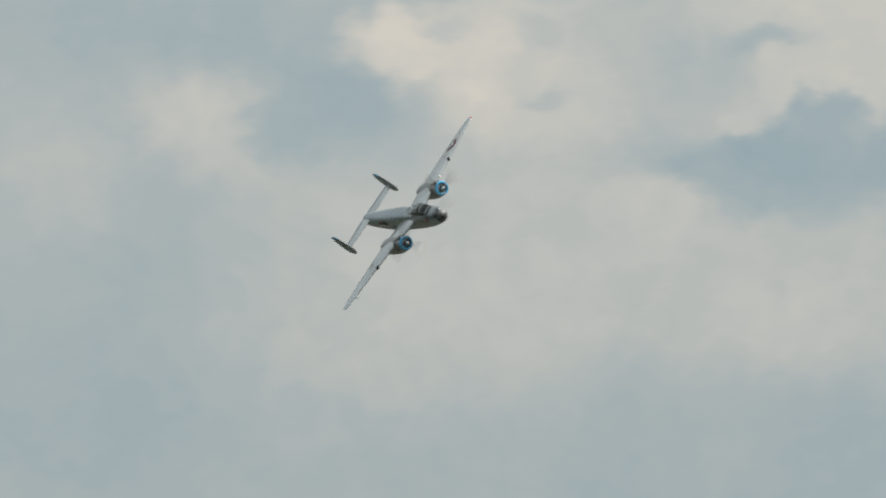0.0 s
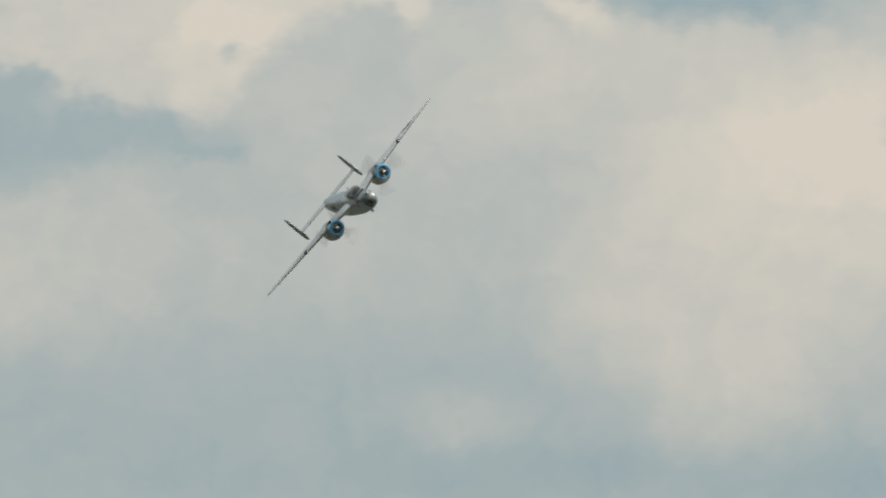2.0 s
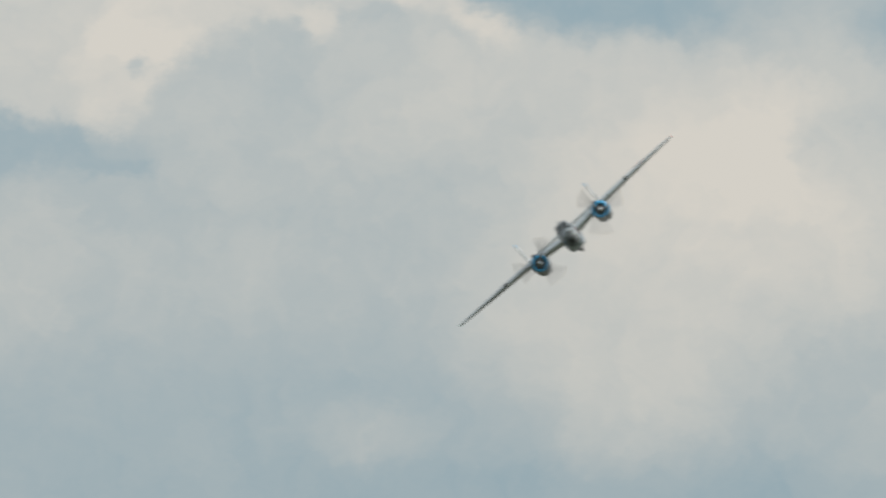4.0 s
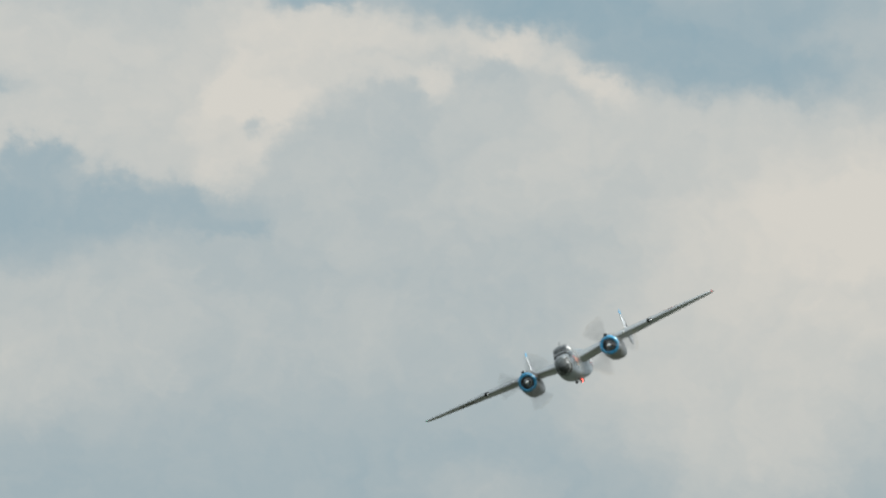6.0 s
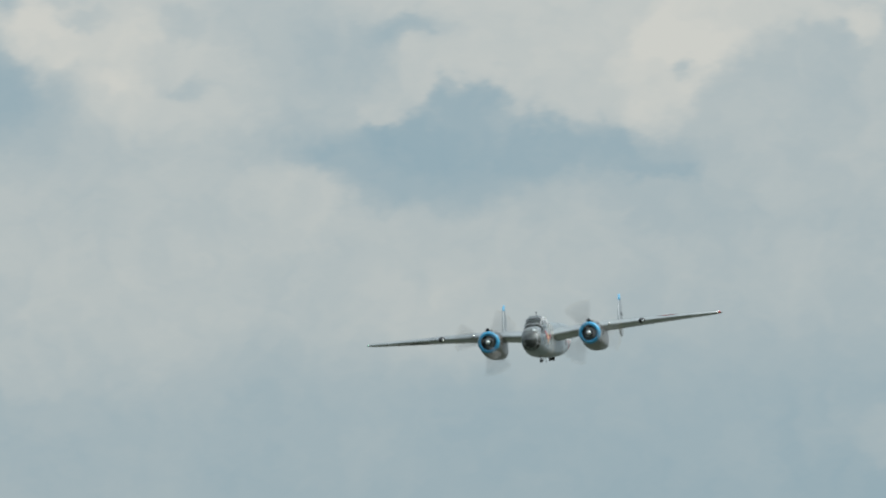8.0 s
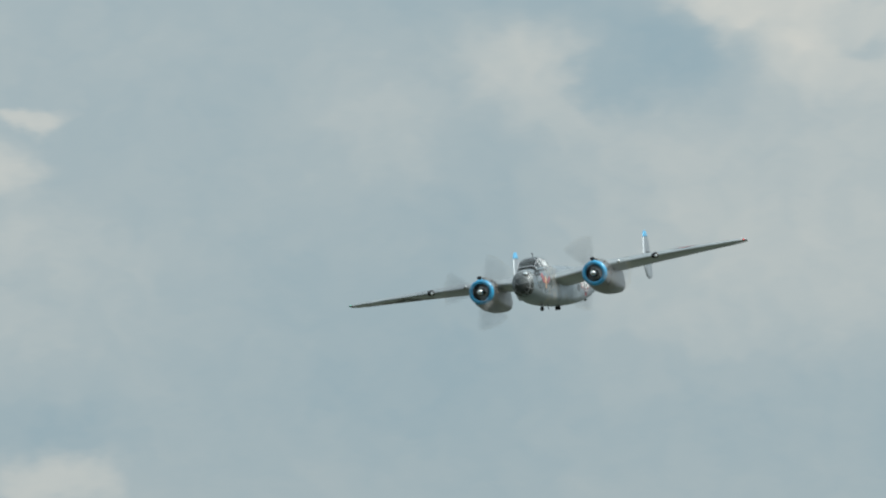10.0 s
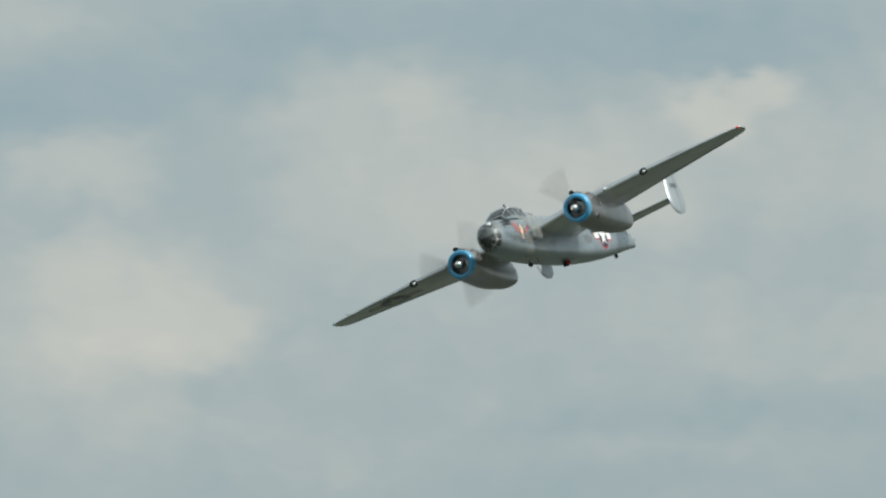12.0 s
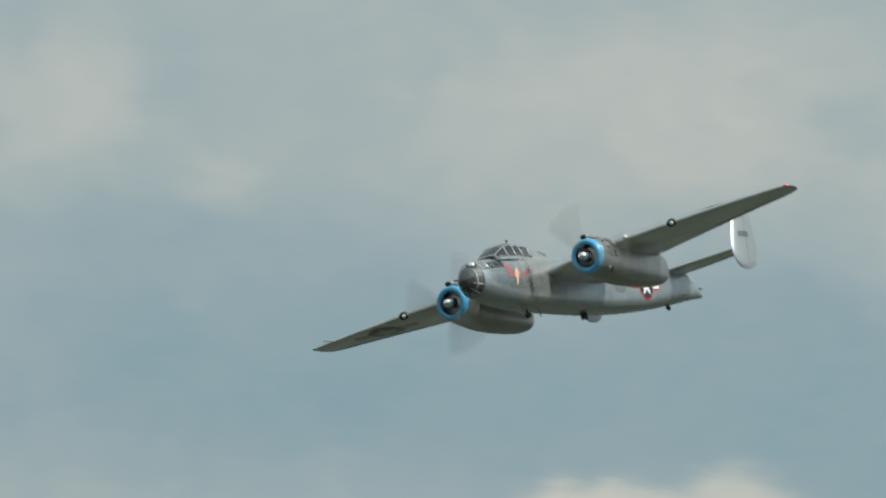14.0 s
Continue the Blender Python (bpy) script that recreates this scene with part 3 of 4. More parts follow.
for y in (0.86, -0.86):
    bm = bmesh.new()
    pts = []
    for x in (1.64, 1.42, 1.1, 0.78, 0.4, 0.0, -0.4, -0.74):
        r = cab_ring(x, 0.02)
        i = {0.0: 5, 0.52: 4, -0.52: 6, 0.86: 3, -0.86: 7}[y]
        pts.append(Vector(r[i]))
    for a, b in zip(pts, pts[1:]):
        rod(bm, a, b, 0.02, 0.02, 6)
    part("canopy_frame", bm, FRAME, canopy)

# ---- wings ----
# place across, leading edge, trailing edge, height, thickness over chord
WING = [(0.0, -1.30, -5.35, 0.02, 0.165), (0.75, -1.32, -5.32, 0.08, 0.165), (2.95, -1.50, -5.02, 0.30, 0.16), (5.8, -1.88, -4.60, 0.40, 0.145),
        (8.4, -2.28, -4.12, 0.455, 0.13), (9.5, -2.47, -3.98, 0.475, 0.12), (9.80, -2.53, -3.90, 0.475, 0.118), (10.05, -2.62, -3.78, 0.482, 0.11), (10.20, -2.74, -3.60, 0.487, 0.095), (10.28, -2.88, -3.36, 0.49, 0.06)]
FOIL_N = 16


def wing_at(y):
    for a, b in zip(WING, WING[1:]):
        if y <= b[0]:
            k = (y - a[0]) / (b[0] - a[0])
            return [a[i] + (b[i] - a[i]) * k for i in range(1, 5)]
    return WING[-1][1:]


def foil(c, upper):
    t = 5 * (0.2969 * math.sqrt(c) - 0.126 * c - 0.3516 * c * c + 0.2843 * c**3 - 0.1036 * c**4)
    camber = 2.6595 * (c**3 - 0.6075 * c * c + 0.1147 * c) if c < 0.2025 else 0.02208 * (1 - c)
    return t, camber


def wing_point(y, c, upper, grow=0.0):
    le, te, z, th = wing_at(abs(y))
    chord = le - te
    t, cam_ = foil(c, upper)
    h = (t * th + cam_) if upper else (-t * th * 0.9 + cam_)
    rise = -0.078 * chord * (c - 0.08)
    return Vector((le - c * chord, y, z + h * chord + rise + (grow if upper else -grow)))


def wing_ring(y):
    cs = [0.5 * (1 - math.cos(math.pi * i / FOIL_N)) for i in range(FOIL_N + 1)]
    return [wing_point(y, c, True) for c in cs[::-1]] + [wing_point(y, c, False) for c in cs[1:-1]]


def wing_top(x, y, upper=True, grow=0.006):
    le, te, z, th = wing_at(abs(y))
    c = min(max((le - x) / (le - te), 0.001), 1)
    return wing_point(y, c, upper, grow)


def decal(name, outline, centre, onto, mat, parent, label="", rings=6):
    """A painted marking that follows the skin: an outline filled in rings about its centre."""
    bm = bmesh.new()
    mid_v = bm.verts.new(onto(*centre))
    prev = None
    for k in range(1, rings + 1):
        f = k / rings
        cur = [bm.verts.new(onto(centre[0] + (u - centre[0]) * f, centre[1] + (v - centre[1]) * f)) for u, v in outline]
        n = len(cur)
        for i in range(n):
            j = (i + 1) % n
            if prev is None:
                bm.faces.new((mid_v, cur[i], cur[j]))
            else:
                bm.faces.new((prev[i], prev[j], cur[j], cur[i]))
        prev = cur
    return part(name, bm, mat, parent, label)


def circle(c, r, n=36):
    return [(c[0] + r * math.cos(2 * math.pi * i / n), c[1] + r * math.sin(2 * math.pi * i / n)) for i in range(n)]


def star(c, r, up):
    pts = []
    for i in range(10):
        q = r if i % 2 == 0 else r * 0.39
        a = up + math.pi * i / 5
        pts.append((c[0] + q * math.cos(a), c[1] + q * math.sin(a)))
    return pts


def quad(c, du, dv, n=5):
    e = []
    for a, b in (((-1, -1), (1, -1)), ((1, -1), (1, 1)), ((1, 1), (-1, 1)), ((-1, 1), (-1, -1))):
        e += [(c[0] + du * (a[0] + (b[0] - a[0]) * i / n), c[1] + dv * (a[1] + (b[1] - a[1]) * i / n)) for i in range(n)]
    return e


def insignia(parent, centre, r, surface, along, up, paints=(RED, WHITE, NAVY)):
    """Star in a disc with side bars; along picks the axis of the bars (0 or 1)."""
    def shift(d):
        return (centre[0] + d, centre[1]) if along == 0 else (centre[0], centre[1] + d)
    for d in (1.45, -1.45):
        c = shift(d * r)
        long, wide = 0.55 * r, 0.27 * r
        e = 0.10 * r
        du, dv = (long, wide) if along == 0 else (wide, long)
        decal("bar_border", quad(c, du + e, dv + e), c, lambda a, b: surface(a, b, 0.005), paints[0], parent, "red border of a marking bar")
        decal("bar", quad(c, du, dv), c, lambda a, b: surface(a, b, 0.010), paints[1], parent, "white marking bar")
    decal("disc_border", circle(centre, r * 1.12), centre, lambda a, b: surface(a, b, 0.007), paints[0], parent, "thin red ring")
    decal("disc", circle(centre, r), centre, lambda a, b: surface(a, b, 0.012), paints[2], parent, "dark blue disc")
    decal("star", star(centre, r * 0.98, up), centre, lambda a, b: surface(a, b, 0.017), paints[1], parent, "white five-pointed star")


def build_wing(side):
    bm = bmesh.new()
    ys = [0.0, 0.4, 0.75] + [0.75 + 0.22 * i for i in range(1, 11)] + [2.95 + 0.407 * i for i in range(1, 17)] + [9.65, 9.80, 9.93, 10.05, 10.13, 10.20, 10.25, 10.28]
    skinned(bm, [[(p.x, side * p.y, p.z) for p in wing_ring(y)] for y in ys])
    wing = part("wing", bm, WING_SKIN, aircraft)
    sharp(wing, 60)
    # aileron and flap stand a little proud of thin gaps
    for nm, y0, y1 in (("aileron", 6.35, 9.55), ("flap", 3.75, 6.25)):
        bm = bmesh.new()
        rings = []
        for i in range(9):
            y = y0 + (y1 - y0) * i / 8
            r = [wing_point(y, c, True, 0.007) for c in (0.985, 0.92, 0.85, 0.78)] + [wing_point(y, c, False, 0.007) for c in (0.78, 0.85, 0.92, 0.985)]
            rings.append([(p.x, side * p.y, p.z) for p in r])
        skinned(bm, rings)
        sharp(part(nm, bm, FABRIC if nm == "aileron" else WING_SKIN, wing), 40)
    # landing lamp set in the leading edge
    p = wing_point(5.79, 0.0, True)
    bm = bmesh.new()
    ball(bm, (p.x - 0.06, side * 5.79, p.z + 0.01), 0.16, 0.20, 0.15)
    lamp = part("landing_lamp", bm, DARK, wing, "dark landing lamp housing")
    bm = bmesh.new()
    ball(bm, (p.x + 0.075, side * 5.79 + 0.06, p.z - 0.03), 0.06, 0.08, 0.08)
    part("lamp_lens", bm, CHROME, wing, "bright lamp reflector")
    # dome added to the leading edge beside the engine; chrome on the left imitates a sun glint
    p = wing_point(3.95, 0.0, True)
    bm = bmesh.new()
    ball(bm, (p.x - 0.02, side * 3.95, p.z + 0.06), 0.12, 0.10, 0.10)
    part("wing_glint_dome", bm, CHROME if side > 0 else WING_SKIN, wing, "small dome added on the leading edge for a sun glint")
    bm = bmesh.new()
    ball(bm, (-2.76, side * 10.18, 0.50), 0.13, 0.06, 0.04)
    part("navigation_lamp", bm, RED_LENS if side > 0 else material("green_lamp_lens", (0.03, 0.35, 0.2), 0.2), wing, "small coloured wing-tip lamp")
    return wing


wings = {side: build_wing(side) for side in (1, -1)}
insignia(wings[1], (-2.95, 7.2), 0.62, lambda a, b, g: wing_top(a, b, True, g), 1, 0.0)
insignia(wings[-1], (-2.95, -7.2), 0.62, lambda a, b, g: wing_top(a, b, False, g), 1, 0.0, (DULLED_RED, DULLED_WHITE, DULLED_NAVY))
bm = bmesh.new()
rod(bm, (-2.5, -9.05, 0.44), (-2.2, -9.05, 0.44), 0.03, 0.022)
rod(bm, (-2.2, -9.05, 0.44), (-1.55, -9.05, 0.45), 0.02, 0.014)
part("pitot_tube", bm, STENCIL, wings[-1], "thin pitot tube ahead of the wing")

# ---- engines ----
ENGINE_Y = 2.92
# place along, half width, underside, top, squareness
POD = [(-0.52, 0.618, -0.618, 0.618, 2.0), (-0.80, 0.635, -0.70, 0.632, 2.0), (-1.2, 0.655, -0.80, 0.645, 2.1), (-1.8, 0.66, -0.93, 0.64, 2.2), (-2.6, 0.64, -1.00, 0.60, 2.5), (-3.8, 0.59, -1.03, 0.50, 2.8),
       (-4.6, 0.53, -1.01, 0.36, 3.0), (-5.15, 0.46, -0.97, 0.22, 3.0), (-5.45, 0.38, -0.84, 0.08, 2.8), (-5.60, 0.24, -0.66, -0.10, 2.2)]


def build_nacelle(side):
    yc = ENGINE_Y * side
    bm = bmesh.new()
    rings = []
    for i in range(34):
        x = -0.52 - 5.08 * i / 33
        w, zb, zt, n = smooth_table(POD, x)
        k = 2 / n
        ring = []
        for j in range(40):
            a = 2 * math.pi * j / 40
            c, s = math.cos(a), math.sin(a)
            ring.append((x, yc + w * math.copysign(abs(c) ** k, c), (zt + zb) / 2 + (zt - zb) / 2 * math.copysign(abs(s) ** k, s)))
        rings.append(ring)
    skinned(bm, rings)
    pod = part("nacelle", bm, COWL_METAL, aircraft, "worn metal engine nacelle")
    # blue cowl ring with a rolled lip and an open front
    bm = bmesh.new()
    prof = [(-0.56, 0.634), (-0.50, 0.636), (-0.44, 0.626), (-0.38, 0.602), (-0.335, 0.562), (-0.316, 0.515), (-0.330, 0.456), (-0.385, 0.418)]
    rings = [[(x, yc + r * math.cos(a), r * math.sin(a)) for a in (2 * math.pi * j / 56 for j in range(56))] for x, r in prof]
    skinned(bm, rings, caps=False)
    part("cowl_ring", bm, BLUE, pod, "light blue cowl ring")
    bm = bmesh.new()
    skinned(bm, [[(x, yc + r * math.cos(a), r * math.sin(a)) for a in (2 * math.pi * j / 40 for j in range(40))] for x, r in ((-0.385, 0.419), (-0.44, 0.415), (-0.80, 0.415))], caps=False)
    part("cowl_throat", bm, DARK, pod, "black inside of the cowl")
    # cowl gills behind the ring
    for j in range(18):
        a = radians(20 * j + 10)
        bm = bmesh.new()
        m = Matrix.Translation((-1.5, yc + 0.685 * math.cos(a), 0.70 * math.sin(a))) @ Matrix.Rotation(a, 4, "X") @ Matrix.Rotation(radians(-2.5), 4, "Z")
        box(bm, (0, 0, 0), 0.22, 0.012, 0.21, m)
        part("cowl_flap", bm, COWL_METAL, pod, smooth=False)
    # engine: crankcase, cylinders, dark back
    bm = bmesh.new()
    turned(bm, [(-0.70, 0.02), (-0.70, 0.415), (-0.72, 0.415), (-0.72, 0.02)], 32, (0, yc, 0))
    part("engine", bm, DARK, pod, "black back plate of the radial engine")
    for j in range(7):
        a = 2 * math.pi * j / 7
        bm = bmesh.new()
        for k in range(5):
            d0 = 0.18 + 0.045 * k
            rod(bm, (-0.62, yc + d0 * math.cos(a), d0 * math.sin(a)), (-0.62, yc + (d0 + 0.03) * math.cos(a), (d0 + 0.03) * math.sin(a)), 0.085, 0.085, 10)
        part("cylinder", bm, DARK, pod, "black finned cylinder")
    bm = bmesh.new()
    turned(bm, [(-0.76, 0.24), (-0.54, 0.23), (-0.42, 0.17), (-0.32, 0.10)], 24, (0, yc, 0))
    part("crankcase", bm, CASE, pod, "dark grey crankcase nose")
    # air scoop on top, exhaust stubs round the back of the ring
    bm = bmesh.new()
    skinned(bm, [[(x, yc + 0.13 * math.cos(a), z + h * math.sin(a)) for a in (2 * math.pi * j / 14 for j in range(14))] for x, z, h in ((-0.55, 0.72, 0.085), (-0.65, 0.72, 0.09), (-1.0, 0.70, 0.09), (-1.6, 0.60, 0.07))])
    part("air_scoop", bm, COWL_METAL, pod, "carburettor air scoop")
    bm = bmesh.new()
    ball(bm, (-0.52, yc, 0.725), 0.07, 0.125, 0.085)
    part("scoop_mouth", bm, DARK, pod, "dark scoop mouth")
    for j in range(10):
        a = radians(-40 + 29 * j) if side > 0 else radians(-40 + 29 * j)
        bm = bmesh.new()
        rod(bm, (-1.02, yc + 0.64 * math.cos(a), 0.64 * math.sin(a)), (-1.20, yc + 0.70 * math.cos(a), 0.70 * math.sin(a)), 0.032, 0.036, 8)
        part("exhaust_stub", bm, SOOT, pod, "sooty exhaust stub")
    # vents in the cowling: a dark louvre high up, a pale hatch lower down
    for nm, mat, x, a, long, wide, text in (("cowl_vent", DARK, -1.45, 4, 0.10, 0.12, "dark cowling vent"), ("access_hatch", FRAME, -1.05, -44, 0.09, 0.09, "pale access hatch"), ("cowl_vent", DARK, -1.25, -44, 0.06, 0.10, "dark cowling vent")):
        a = radians(a if side > 0 else 180 - a)
        w, zb, zt, n = smooth_table(POD, x)
        bm = bmesh.new()
        m = Matrix.Translation((x, yc + w * math.cos(a), (zt + zb) / 2 + (zt - zb) / 2 * math.sin(a))) @ Matrix.Rotation(a, 4, "X")
        box(bm, (0, 0, 0), long * 2, 0.03, wide * 2, m, 0.01)
        part(nm, bm, mat, pod, text)
    # wheel doors under the pod
    for d in (-0.2, 0.2):
        bm = bmesh.new()
        rings = []
        for i in range(9):
            x = -2.2 - 2.6 * i / 8
            w, zb, zt, n = smooth_table(POD, x)
            rings.append([(x, yc + d + dy, (zt + zb) / 2 - (zt - zb) / 2 * (1 - min(0.95, abs((d + dy) / w)) ** n) ** (1 / n) + (0.02 if e else -0.006)) for dy, e in ((-0.185, 1), (-0.185, 0), (0.0, 0), (0.185, 0), (0.185, 1))])
        skinned(bm, rings)
        part("wheel_door", bm, COWL_METAL, pod, smooth=False)
    return pod


def build_propeller(side):
    yc = ENGINE_Y * side
    bm = bmesh.new()
    turned(bm, [(-0.10, 0.16), (0.02, 0.20), (0.12, 0.20), (0.19, 0.165), (0.28, 0.15), (0.36, 0.115), (0.40, 0.06), (0.415, 0.02)], 28)
    hub = part("propeller", bm, CHROME, aircraft, "three-bladed propeller with a bright steel hub")
    hub.location = (-0.40, yc, 0)
    for k in range(3):
        m = Matrix.Rotation(2 * math.pi * k / 3, 4, "X")
        for nm, mat, r0, r1 in (("blade", BLADE, 0.10, 1.76), ("blade_tip", YELLOW, 1.76, 1.92)):
            bm = bmesh.new()
            rings = []
            for i in range(13):
                r = r0 + (r1 - r0) * i / 12
                f = r / 1.92
                chord = (0.05 + 0.24 * min(1, f / 0.45)) * (1 if f < 0.8 else math.sqrt(max(0.02, 1 - ((f - 0.8) / 0.21) ** 2)))
                tw = radians(62 - 42 * f)
                th = 0.055 * (1 - f) + 0.012
                ring = []
                for j in range(10):
                    a = 2 * math.pi * j / 10
                    u, v = chord / 2 * math.cos(a), th / 2 * math.sin(a)
                    ring.append(m @ Vector((0.07 + u * math.sin(tw) + v * math.cos(tw), u * math.cos(tw) - v * math.sin(tw), r)))
                rings.append(ring)
            skinned(bm, rings)
            part(nm, bm, mat, hub, "dark grey blade" if nm == "blade" else "dull yellow blade tip")
    return hub


pods = {side: build_nacelle(side) for side in (1, -1)}
props = {side: build_propeller(side) for side in (1, -1)}

# ---- tail ----
bm = bmesh.new()
rings = []
for i in range(25):
    y = -3.37 + 6.74 * i / 24
    f = abs(y) / 3.37
    le, te = -10.5 - 0.25 * f, -12.35 + 0.25 * f
    ch = le - te
    cs = [0.5 * (1 - math.cos(math.pi * k / 10)) for k in range(11)]
    up = [(le - c * ch, y, 0.48 + foil(c, 1)[0] * 0.10 * ch) for c in cs[::-1]]
    dn = [(le - c * ch, y, 0.48 - foil(c, 1)[0] * 0.10 * ch) for c in cs[1:-1]]
    rings.append(up + dn)
skinned(bm, rings)
tailplane = sharp(part("tailplane", bm, WING_SKIN, aircraft), 60)
for side in (1, -1):
    bm = bmesh.new()
    rings = []
    for i in range(7):
        y = 0.55 + 2.7 * i / 6
        f = y / 3.37
        le, te = -10.5 - 0.25 * f, -12.35 + 0.25 * f
        ch = le - te
        rings.append([(le - c * ch, side * y, 0.48 + s * (foil(c, 1)[0] * 0.10 * ch + 0.007)) for c, s in ((0.99, 1), (0.8, 1), (0.66, 1), (0.66, -1), (0.8, -1), (0.99, -1))])
    skinned(bm, rings)
    sharp(part("elevator", bm, FABRIC, tailplane), 40)

# height, leading edge, trailing edge of the fins
FIN = [(2.15, -11.50, -11.75), (2.10, -11.25, -11.90), (2.0, -11.08, -12.0), (1.75, -10.90, -12.10), (1.3, -10.65, -12.15), (0.8, -10.42, -12.15), (0.35, -10.32, -12.08),
       (0.05, -10.40, -11.95), (-0.15, -10.55, -11.80), (-0.28, -10.75, -11.55), (-0.33, -10.95, -11.30)]


def fin_ring(z, c0, c1, side, grow=0.0):
    le, te = smooth_table(FIN, z)
    ch = le - te
    cs = [c0 + (c1 - c0) * 0.5 * (1 - math.cos(math.pi * k / 10)) for k in range(11)]
    t = 0.095 * min(1, ch / 1.2)
    a = [(le - c * ch, side * 3.37 + foil(c, 1)[0] * t * ch + grow, z) for c in cs[::-1]]
    b = [(le - c * ch, side * 3.37 - foil(c, 1)[0] * t * ch - grow, z) for c in (cs if c0 > 0 else cs[1:])[:-1 if c1 >= 1 else None]]
    return a + b


for side in (1, -1):
    bm = bmesh.new()
    zs = [2.15, 2.13, 2.10, 2.06, 2.0, 1.9] + [1.75 - 0.15 * i for i in range(12)] + [-0.02, -0.1, -0.15, -0.22, -0.28, -0.31, -0.33]
    skinned(bm, [fin_ring(z, 0.0, 1.0, side) for z in zs])
    fin = sharp(part("fin", bm, FABRIC, aircraft, "rounded silver tail fin"), 60)
    bm = bmesh.new()
    skinned(bm, [fin_ring(z, 0.58, 0.995, side, 0.008) for z in (1.70, 1.4, 1.0, 0.6, 0.2, 0.0, -0.12)])
    sharp(part("rudder", bm, FABRIC, fin), 40)
    bm = bmesh.new()
    skinned(bm, [fin_ring(z, 0.0, 1.0, side, 0.006) for z in (2.155, 2.13, 2.10, 2.06, 2.0, 1.9, 1.82)])
    part("fin_tip", bm, BLUE, fin, "light blue fin tip")
    for k in range(5):
        bm = bmesh.new()
        box(bm, (-10.95 - 0.15 * k, side * (3.37 + 0.085), 0.98), 0.11, 0.006, 0.2)
        part("serial_bar", bm, STENCIL, fin, "dark marking bar", smooth=False)

# tail gunner's glazing, tail bumper, fuselage details
bm = bmesh.new()
skinned(bm, [[hull_point(x, math.pi * (0.08 + 0.84 * j / 16), 0.016) for j in range(17)] for x in (-12.1, -12.3, -12.5, -12.7, -12.85)], closed=False, caps=False)
part("tail_glass", bm, GLASS, aircraft, "clear tail gunner glazing")
for y in (-0.09, 0.09):
    bm = bmesh.new()
    rod(bm, (-12.8, y, 0.0), (-13.4, y, -0.05), 0.022)
    part("tail_gun", bm, DARK, aircraft, "thin black gun barrel")
bm = bmesh.new()
rod(bm, (-10.6, 0, -0.55), (-10.75, 0, -0.78), 0.05)
ball(bm, (-10.76, 0, -0.80), 0.14, 0.07, 0.10)
part("tail_bumper", bm, RUBBER, aircraft, "black tail bumper")
bm = bmesh.new()
rod(bm, (-0.45, 0, -1.05), (-0.45, 0, -1.25), 0.03)
ball(bm, (-0.48, 0, -1.33), 0.17, 0.10, 0.10)
part("loop_antenna", bm, RUBBER, aircraft, "black football-shaped loop antenna")
for x, h in ((0.25, 0.34), (-0.9, 0.40)):
    bm = bmesh.new()
    rod(bm, (x, 0.22, -1.05), (x - 0.08, 0.22, -1.05 - h), 0.02, 0.012)
    part("whip_antenna", bm, STENCIL, aircraft, "thin whip antenna")
bm = bmesh.new()
rod(bm, (-0.19, 0, 1.12), (-0.22, 0, 1.42), 0.02)
ball(bm, (-0.22, 0, 1.45), 0.10, 0.045, 0.045)
part("roof_antenna", bm, STENCIL, aircraft, "small roof antenna on a stalk")
bm = bmesh.new()
ball(bm, (-2.15, 0, 0.86), 0.36, 0.32, 0.22)
part("roof_dome", bm, GLASS, aircraft, "clear roof dome")
bm = bmesh.new()
rod(bm, (3.3, -0.12, -0.12), (3.88, -0.16, -0.10), 0.028)
part("nose_gun", bm, DARK, aircraft, "thin black nose gun")
for side in (1, -1):
    for x in (-7.35,):
        c = (x, 0.18)
        decal("waist_window", quad(c, 0.34, 0.24), c, lambda a, b: (a, side * hull_side(a, b, 0.012), b), DARK, fuselage, "dark waist window")
    insignia(fuselage, (-8.3, -0.16), 0.52, lambda a, b, g: (a, side * hull_side(a, b, g), b), 0, math.pi / 2)
    c = (-6.32, -0.36)
    decal("hatch_window", [(c[0] + 0.36 * math.cos(t), c[1] + 0.2 * math.sin(t)) for t in (2 * math.pi * i / 24 for i in range(24))], c, lambda a, b: (a, side * hull_side(a, b, 0.012), b), STENCIL, fuselage, "grey oval hatch window")
    # painted emblem below the cockpit: two red strokes and a slim tan figure
    for corners in (((1.66, 0.29), (1.20, 0.40), (1.02, -0.17), (1.40, -0.13)), ((0.66, -0.07), (-0.05, 0.24), (-0.10, 0.06), (0.55, -0.22))):
        c = (sum(p[0] for p in corners) / 4, sum(p[1] for p in corners) / 4)
        pts = [(p[0] + (q[0] - p[0]) * k / 5 + 0.02 * math.sin(7 * k + i), p[1] + (q[1] - p[1]) * k / 5 + 0.015 * math.cos(5 * k + 2 * i))
               for i, (p, q) in enumerate(zip(corners, corners[1:] + corners[:1])) for k in range(5)]
        decal("painted_stroke", pts, c, lambda a, b: (a, side * hull_side(a, b, 0.008), b), FADED_RED, fuselage, "faded red painted stroke")
    c = (0.91, -0.10)
    pts = [(c[0] + (0.115 + 0.045 * math.sin(3 * t)) * math.cos(t) - 0.09 * math.sin(t), c[1] + 0.33 * math.sin(t)) for t in (2 * math.pi * i / 24 for i in range(24))]
    decal("painted_patch", pts, c, lambda a, b: (a, side * hull_side(a, b, 0.012), b), TAN, fuselage, "tan painted patch")

# anti-collision beacon under the belly: a beam that turns between two blinkers
bm = bmesh.new()
turned(bm, [(0.0, 0.16), (0.03, 0.15), (0.04, 0.02)], 24)
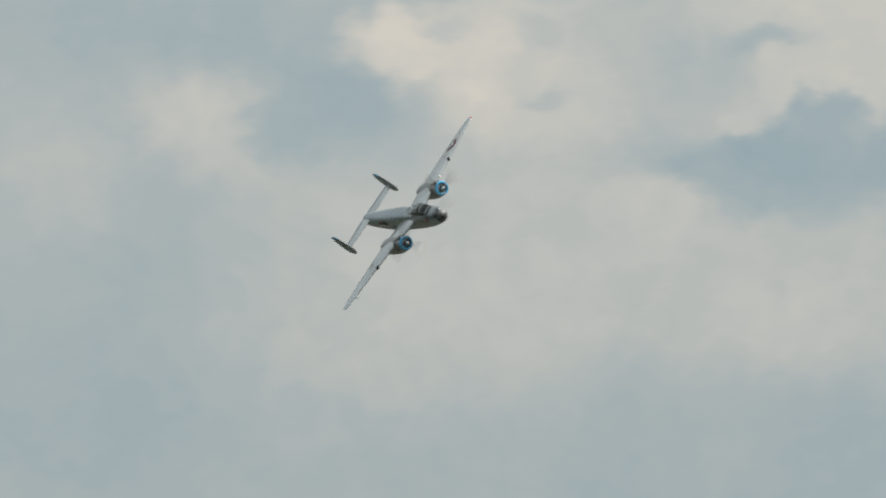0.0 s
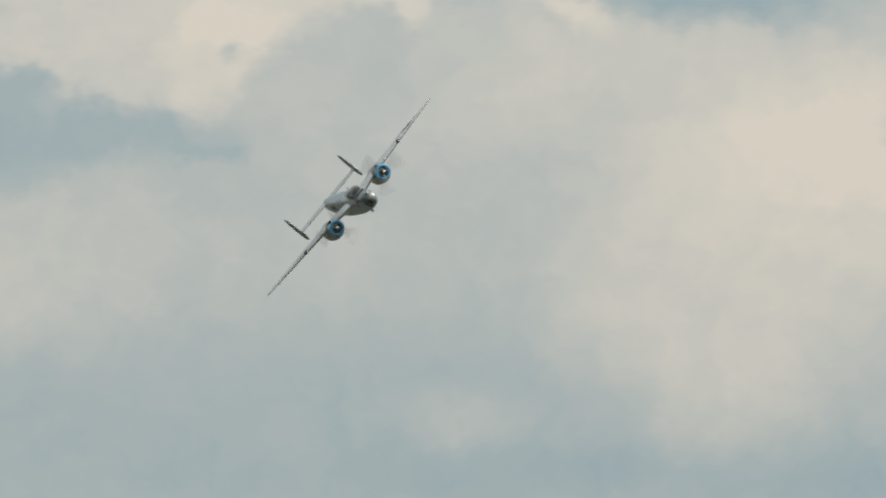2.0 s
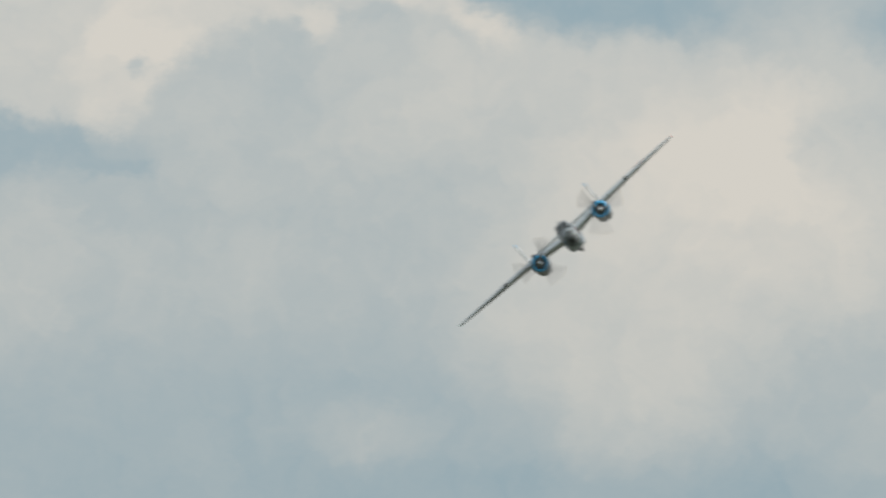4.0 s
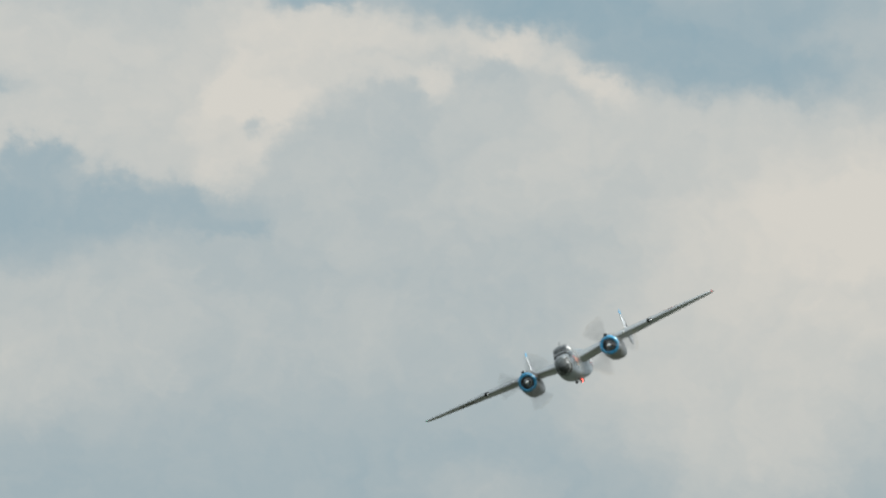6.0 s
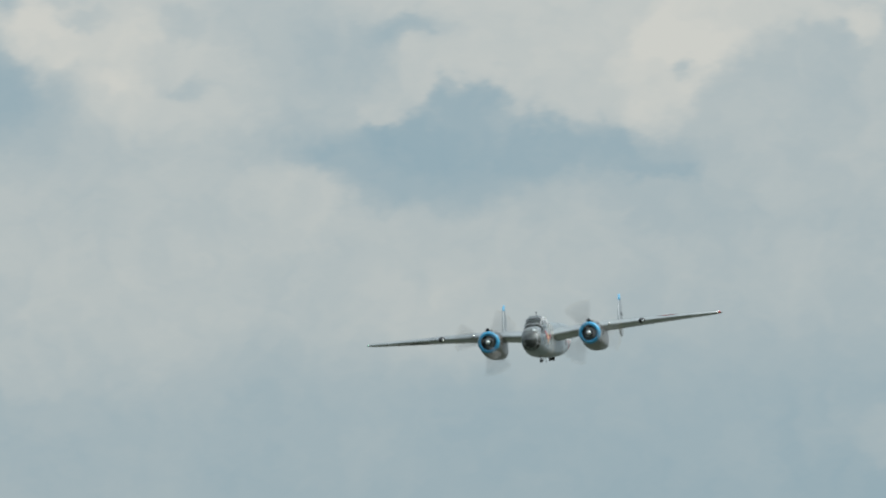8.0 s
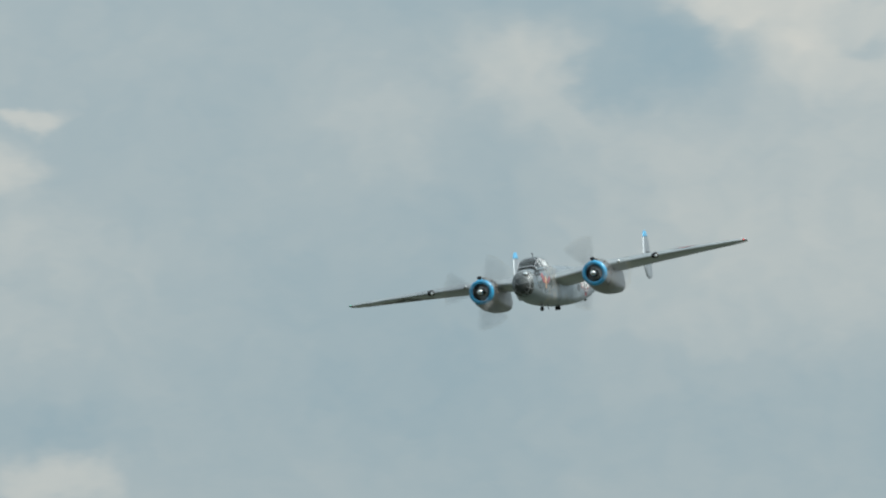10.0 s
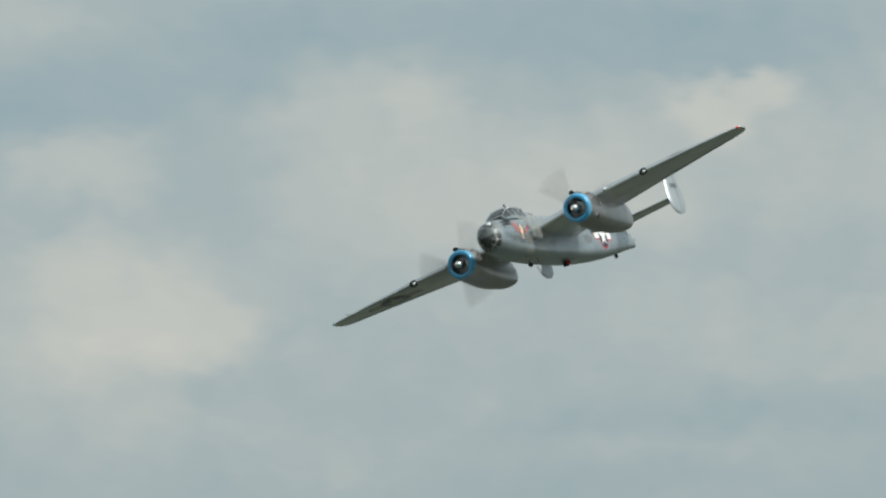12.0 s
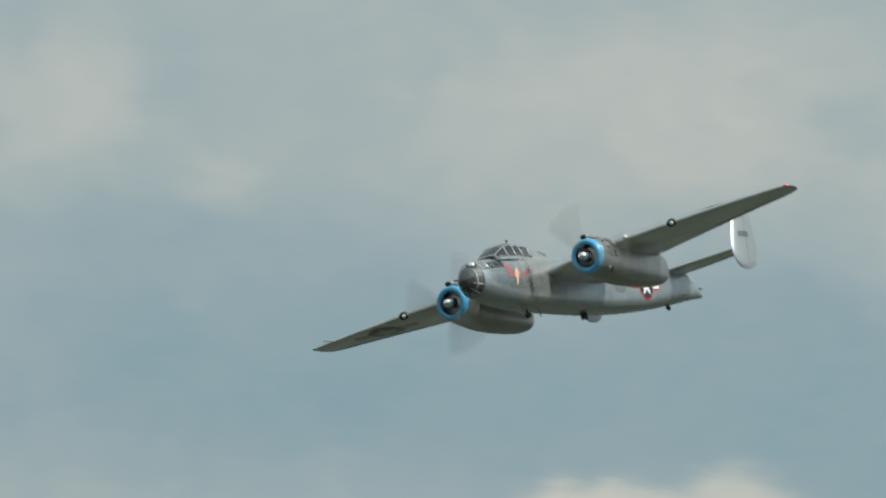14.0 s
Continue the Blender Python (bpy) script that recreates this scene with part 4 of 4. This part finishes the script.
bmesh.ops.transform(bm, matrix=Matrix.Translation((-4.5, 0, -1.12)) @ Matrix.Rotation(radians(90), 4, "Y"), verts=bm.verts[:])
part("beacon_base", bm, STENCIL, aircraft, "grey beacon base")
bm = bmesh.new()
box(bm, (-0.03, 0, 0), 0.03, 0.22, 0.16)
for y in (-0.105, 0.105):
    box(bm, (0.095, y, 0), 0.25, 0.012, 0.16)
for z in (-0.086, 0.086):
    box(bm, (0.085, 0, z), 0.27, 0.22, 0.012)
beacon = part("beacon_rotor", bm, RUBBER, aircraft, "black beacon rotor", smooth=False)
beacon.location = (-4.5, 0, -1.26)
bm = bmesh.new()
ball(bm, (-0.01, 0, 0), 0.015, 0.045, 0.06)
part("beacon_beam", bm, BEAM, beacon, "glowing red beacon lamp")


def motions():
    walk(aircraft, [
        (0.0, pose(-1.45, 1839.49, 165.54, 55.92, 2.53, -65.89)),
        (0.5, pose(17.82, 1804.08, 162.09, 53.92, 3.08, -69.26)),
        (1.0, pose(33.95, 1767.87, 158.60, 53.12, 2.79, -72.88)),
        (1.5, pose(47.72, 1730.97, 154.97, 53.48, 2.88, -76.62)),
        (2.0, pose(57.71, 1693.48, 151.72, 50.71, 2.78, -80.04)),
        (2.5, pose(65.70, 1655.53, 147.91, 48.07, 3.01, -83.81)),
        (3.0, pose(71.04, 1617.16, 144.26, 45.98, 5.03, -86.43)),
        (3.5, pose(74.19, 1578.46, 140.55, 44.83, 4.30, -89.82)),
        (4.0, pose(74.25, 1539.60, 136.57, 42.01, 5.28, -91.96)),
        (4.2, pose(72.97, 1524.02, 134.97, 40.99, 5.25, -93.4)),
        (6.3, pose(54.91, 1358.65, 115.84, 20.42, 5.43, -98.95)),
        (6.5, pose(51.66, 1342.81, 114.19, 18.13, 5.01, -99.60)),
        (7.0, pose(43.54, 1303.17, 109.88, 12.98, 3.94, -99.58)),
        (7.5, pose(34.78, 1263.44, 106.31, 8.16, 3.93, -99.42)),
        (8.0, pose(25.94, 1223.69, 103.12, 4.82, 4.97, -98.89)),
        (8.5, pose(16.85, 1183.96, 100.23, 2.80, 5.26, -98.78)),
        (9.0, pose(7.36, 1144.35, 97.06, 2.03, 5.38, -99.79)),
        (9.2, pose(4.07, 1128.54, 95.82, 2.73, 5.18, -99.65)),
        (11.3, pose(-42.50, 964.11, 82.95, 19.30, 3.91, -108.00)),
        (11.5, pose(-47.34, 948.62, 81.99, 20.72, 3.70, -108.11)),
        (12.0, pose(-59.55, 909.96, 80.53, 22.55, 3.89, -108.48)),
        (12.5, pose(-73.15, 871.24, 78.21, 21.98, 3.82, -108.92)),
        (13.0, pose(-86.63, 832.90, 73.33, 20.74, 3.40, -109.94)),
        (13.5, pose(-101.57, 795.00, 69.39, 18.32, 3.00, -111.08)),
        (13.8, pose(-111.06, 773.20, 68.50, 16.00, 2.92, -111.45)),
        (14.0, pose(-117.52, 758.60, 67.97, 14.30, 2.83, -111.66)),
    ])
    # airscrews turn just under a quarter turn from picture to picture
    for side, start in ((1, 20), (-1, 75)):
        yc = ENGINE_Y * side
        walk(props[side], [(i / 30, pose(-0.40, yc, 0, start + 88 * i)) for i in range(421)])
    # one turn of the beacon in 1.42 s
    walk(beacon, [(i / 10, pose(-4.5, 0, -1.26, 0, 0, 8 + (i / 10 - 7.5) * 253.4)) for i in range(141)])


motions()
